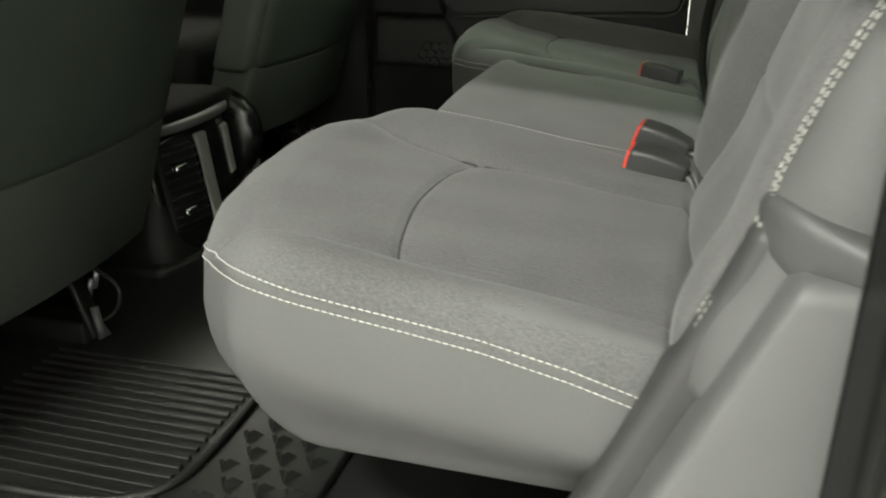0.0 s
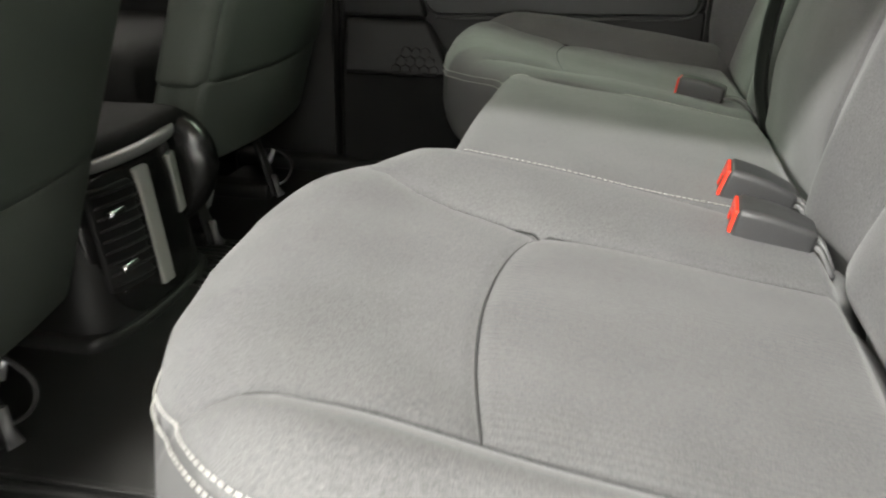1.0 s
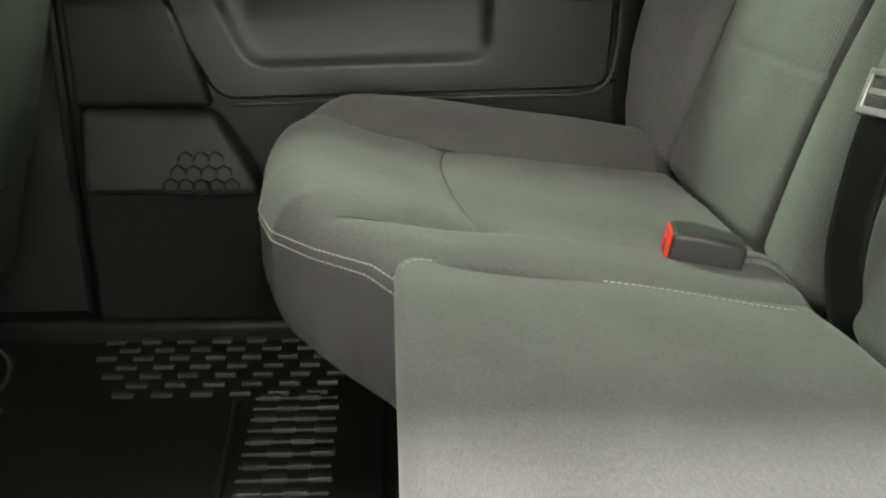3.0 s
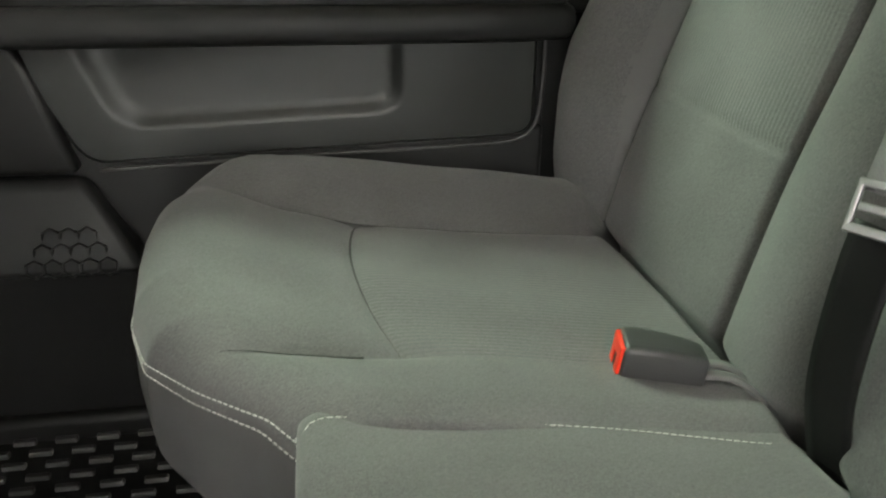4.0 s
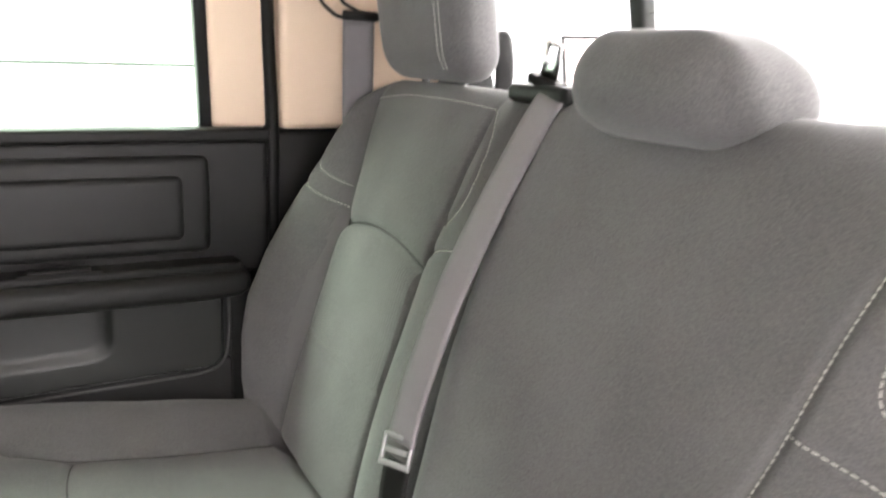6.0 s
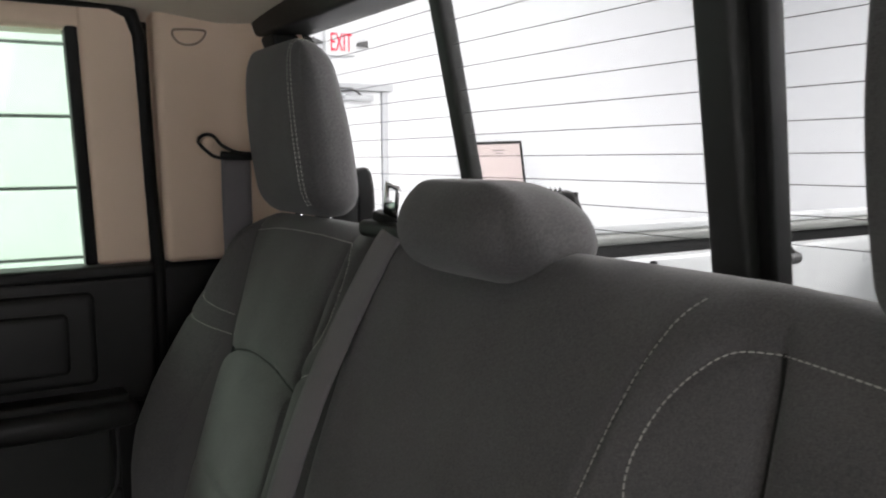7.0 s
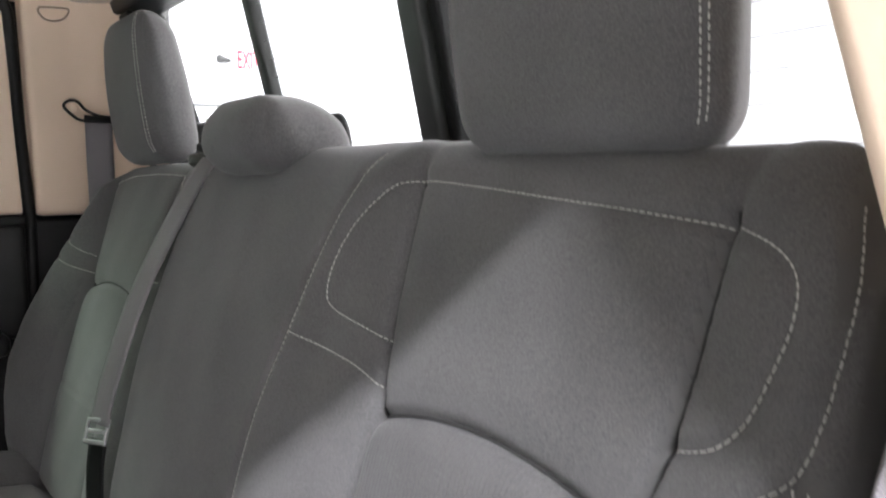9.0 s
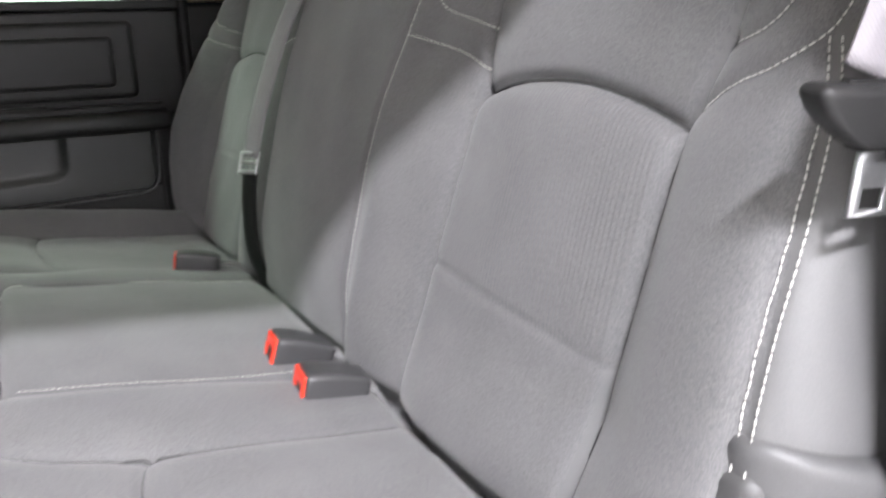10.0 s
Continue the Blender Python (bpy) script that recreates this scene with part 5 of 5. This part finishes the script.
# ---- truck bed behind the cab ----
def truck_bed():
    b = thing("truck_bed", (1.3, 0, -0.1), "silver pickup bed with dark rails behind the cab", "truck bed")
    for s in (-1, 1):
        y0, y1 = sorted((s * 0.78, s * 0.90))
        part("side_wall", block((0.5, y0, -0.1), (2.3, y1, 0.652), 0.02), SILVER, b)
        y0, y1 = sorted((s * 0.77, s * 0.91))
        part("rail_gap", block((0.5, y0 + 0.02, 0.65), (2.3, y1 - 0.02, 0.680), 0.004), PLASTIC, b)
        part("rail_cap", block((0.5, y0, 0.680), (2.3, y1, 0.706), 0.010), PALE_PLASTIC, b, "pale grey rail cap")
        part("rail_track", block((0.5, y0 + 0.01, 0.706), (2.3, y0 + 0.05, 0.728), 0.006), SILVER, b)
    part("tailgate", block((2.24, -0.78, -0.1), (2.3, 0.78, 0.70), 0.02), SILVER, b)
    part("tailgate_liner", block((2.226, -0.77, -0.1), (2.239, 0.77, 0.69), 0.005), FRAME_GREY, b, "dark ribbed tailgate liner")
    part("tailgate_cap", block((2.22, -0.78, 0.702), (2.31, 0.78, 0.722), 0.008), GREY_PLASTIC, b)
    for z in (0.60, 0.64, 0.67):
        part("liner_rib", block((2.218, -0.70, z - 0.006), (2.227, 0.70, z + 0.006), 0.003), GREY_PLASTIC, b)
    part("front_wall", block((0.5, -0.78, -0.1), (0.54, 0.78, 0.64), 0.012), SILVER, b)
    part("bed_floor", block((0.5, -0.78, -0.14), (2.3, 0.78, -0.1), 0.01), PLASTIC, b)
    hook = part("tie_hook", soft_block((1.59, 0.735, 0.598), (1.73, 0.79, 0.632), (0.02, 0.02, 0.014), 0.02), SHIELD_GREY, b, "grey cast tie-down hook")
    part("hook_loop", tube([(1.62, 0.75, 0.628), (1.64, 0.745, 0.648), (1.67, 0.745, 0.650), (1.70, 0.75, 0.628)], 0.007, 8), PLASTIC, hook, "black hook loop")
    part("bed_bolt", tube([(1.236, 0.782, 0.628), (1.236, 0.770, 0.628)], 0.010, 8), PLASTIC, b, "small dark bolt")
    return b


truck_bed()

# ---- showroom round the truck ----
GZ = -0.60
WY = 5.7
single("ground", block((-9, -7, GZ - 0.1), (8, WY + 0.2, GZ), 0.01), CONCRETE, "pale polished showroom floor", "floor", kind="structure")
single("wall_far", block((-9, WY, GZ), (8, WY + 0.2, 3.5), 0.01), WALL, "white showroom wall with a door and an exit sign", "wall", kind="structure")
single("wall_near", block((-9, -7.2, GZ), (8, -7.0, 3.5), 0.01), WALL, "white showroom wall", "wall", kind="structure")
single("wall_rear", block((7.8, -7, GZ), (8.0, WY, 3.5), 0.01), WALL, "white showroom wall", "wall", kind="structure")
single("wall_front", block((-9.2, -7, GZ), (-9.0, WY, 3.5), 0.01), WALL, "white showroom wall", "wall", kind="structure")
single("ceiling_1", block((-9, -7, 3.5), (8, WY + 0.2, 3.7), 0.01), WALL, "white showroom ceiling", "ceiling", kind="structure")


def exit_sign(x, y, z):
    e = thing("exit_sign", (x, y, z - 0.1), "white exit sign with red letters and two lamp heads", "exit sign")
    part("housing", block((x - 0.13, y - 0.05, z - 0.095), (x + 0.13, y, z + 0.095), 0.01), DOOR_WHITE, e)
    for s in (-1, 1):
        part("lamp_head", tube([(x + s * 0.15, y - 0.03, z), (x + s * 0.20, y - 0.03, z + 0.005), (x + s * 0.24, y - 0.05, z + 0.005)], [0.012, 0.02, 0.032], 10), LIGHT_PLASTIC, e)
    cu = bpy.data.curves.new("letters", "FONT")
    cu.body, cu.size, cu.align_x, cu.align_y, cu.extrude = "EXIT", 0.205 * S, "CENTER", "CENTER", 0.002
    ob = new("letters", cu)
    dg = bpy.context.evaluated_depsgraph_get()
    me = bpy.data.meshes.new_from_object(ob.evaluated_get(dg))
    bpy.data.objects.remove(ob)
    me.materials.clear()
    me.materials.append(glow("red_letters", (0.75, 0.02, 0.06), 0.8))
    me.transform(Matrix.Diagonal((0.45, 1.0, 1.0, 1.0)))
    t = new("letters", me)
    t.parent = e
    t["label"] = "red lit letters"
    t.matrix_basis = Matrix.Translation((Vector((x, y - 0.055, z)) - BASE[e.name]) * S) @ Euler((radians(90), 0, 0)).to_matrix().to_4x4()
    return e


exit_sign(2.69, WY, 1.78)


def wall_door(x0, x1, z1):
    d = thing("door_2", (x0, WY, GZ), "white flush door with frame and closer", "door", kind="structure")
    part("leaf", block((x0, WY - 0.03, GZ), (x1, WY, z1), 0.006), DOOR_WHITE, d)
    part("frame_side", block((x0 - 0.06, WY - 0.045, GZ), (x0 - 0.006, WY, z1), 0.006), DOOR_WHITE, d)
    part("frame_side", block((x1 + 0.006, WY - 0.045, GZ), (x1 + 0.06, WY, z1), 0.006), PALE_FRAME, d)
    part("frame_top", block((x0 - 0.1, WY - 0.07, z1 + 0.006), (x1 + 0.1, WY, z1 + 0.06), 0.006), PALE_FRAME, d)
    part("door_closer", block((x1 - 0.35, WY - 0.09, z1 - 0.075), (x1 - 0.09, WY - 0.032, z1 - 0.03), 0.01), PALE_FRAME, d)
    part("closer_arm", tube([(x1 - 0.2, WY - 0.08, z1 - 0.03), (x1 - 0.32, WY - 0.16, z1 + 0.01), (x1 - 0.4, WY - 0.05, z1 + 0.02)], 0.008, 6), LIGHT_PLASTIC, d)
    return d


wall_door(2.21, 3.045, 1.41)


def garage_door():
    d = thing("door_3", (-0.2, WY, GZ), "white sectional garage door with horizontal panels", "garage door", kind="structure")
    for i in range(7):
        z0 = GZ + 0.33 + 0.48 * (i - 1)
        part("panel", block((-2.6, WY - 0.06, z0 + 0.012), (1.86, WY - 0.01, z0 + 0.47), 0.012), DOOR_WHITE, d)
    part("joint_backing", block((-2.6, WY - 0.025, GZ), (1.86, WY - 0.002, 2.75), 0.004), LIGHT_PLASTIC, d)
    for x in (-2.66, 1.9):
        part("track", block((x, WY - 0.10, GZ), (x + 0.06, WY, 2.9), 0.01), DOOR_WHITE, d)
    part("track_cover", block((2.0, WY - 0.06, GZ), (2.06, WY, 2.9), 0.01), LIGHT_PLASTIC, d)
    return d


garage_door()


def bottle_table():
    t = thing("folding_table", (4.2, 5.35, GZ), "dark folding table with metal legs against the wall", "table")
    part("tabletop", block((3.65, 5.15, 0.455), (4.71, 5.6, 0.485), 0.006), GREY_PLASTIC, t)
    part("back_lip", block((3.65, 5.57, 0.485), (4.71, 5.6, 0.56), 0.006), GREY_PLASTIC, t)
    part("side_lip", block((4.69, 5.15, 0.485), (4.715, 5.6, 0.56), 0.006), GREY_PLASTIC, t)
    for x in (3.75, 4.3, 4.68):
        for y in (5.2, 5.55):
            part("leg", tube([(x, y, 0.46), (x, y, GZ)], 0.012, 8), PLASTIC, t)
    part("brace", tube([(4.3, 5.2, 0.18), (4.05, 5.2, 0.46)], 0.008, 8), PLASTIC, t)
    return t


bottle_table()


def bottle(x, y, h):
    z = 0.486
    b = thing("bottle", (x, y, z), "small dark bottle with white label and cap on table", "bottle", "bottles on the table")
    part("body", tube([(x, y, z), (x, y, z + h * 0.62), (x, y, z + h * 0.78), (x, y, z + h * 0.86)], [0.022, 0.022, 0.011, 0.010], 12), PLASTIC, b)
    part("label", tube([(x, y, z + h * 0.14), (x, y, z + h * 0.5)], 0.0226, 12, caps=False), DOOR_WHITE, b, "white label")
    part("cap", tube([(x, y, z + h * 0.86), (x, y, z + h)], 0.012, 10), DOOR_WHITE, b, "white cap")
    return b


random.seed(5)
for i in range(11):
    bottle(4.10 + i * 0.053, 5.3, 0.115 + 0.012 * random.random())
for i in range(5):
    bottle(4.06 + i * 0.055, 5.42, 0.16 + 0.02 * random.random())


def framed_sheet():
    f = thing("framed_certificate", (4.17, 5.5, 0.486), "framed certificate leaning on the table", "picture frame")
    m = Matrix.Translation((4.13, 5.45, 0.487)) @ Euler((radians(-9), radians(-1.5), 0)).to_matrix().to_4x4()
    bars = [((-0.25, -0.012, 0.0), (0.25, 0.012, 0.025)), ((-0.25, -0.012, 0.505), (0.25, 0.012, 0.53)), ((-0.25, -0.012, 0.02), (-0.228, 0.012, 0.51)), ((0.228, -0.012, 0.02), (0.25, 0.012, 0.51))]
    for lo, hi in bars:
        part("frame_bar", moved(soft_block(lo, hi, 0.004, 0.3), m), GREY_PLASTIC, f)
    part("sheet", moved(soft_block((-0.23, -0.003, 0.02), (0.23, 0.004, 0.51), 0.001, 0.3), m), PAPER, f, "pale printed sheet")
    for z, w in ((0.45, 0.06), (0.425, 0.035)):
        part("text_bar", moved(soft_block((-w, -0.0055, z - 0.004), (w, -0.002, z + 0.004), 0.001, 0.3), m), LIGHT_PLASTIC, f)
    return f


framed_sheet()
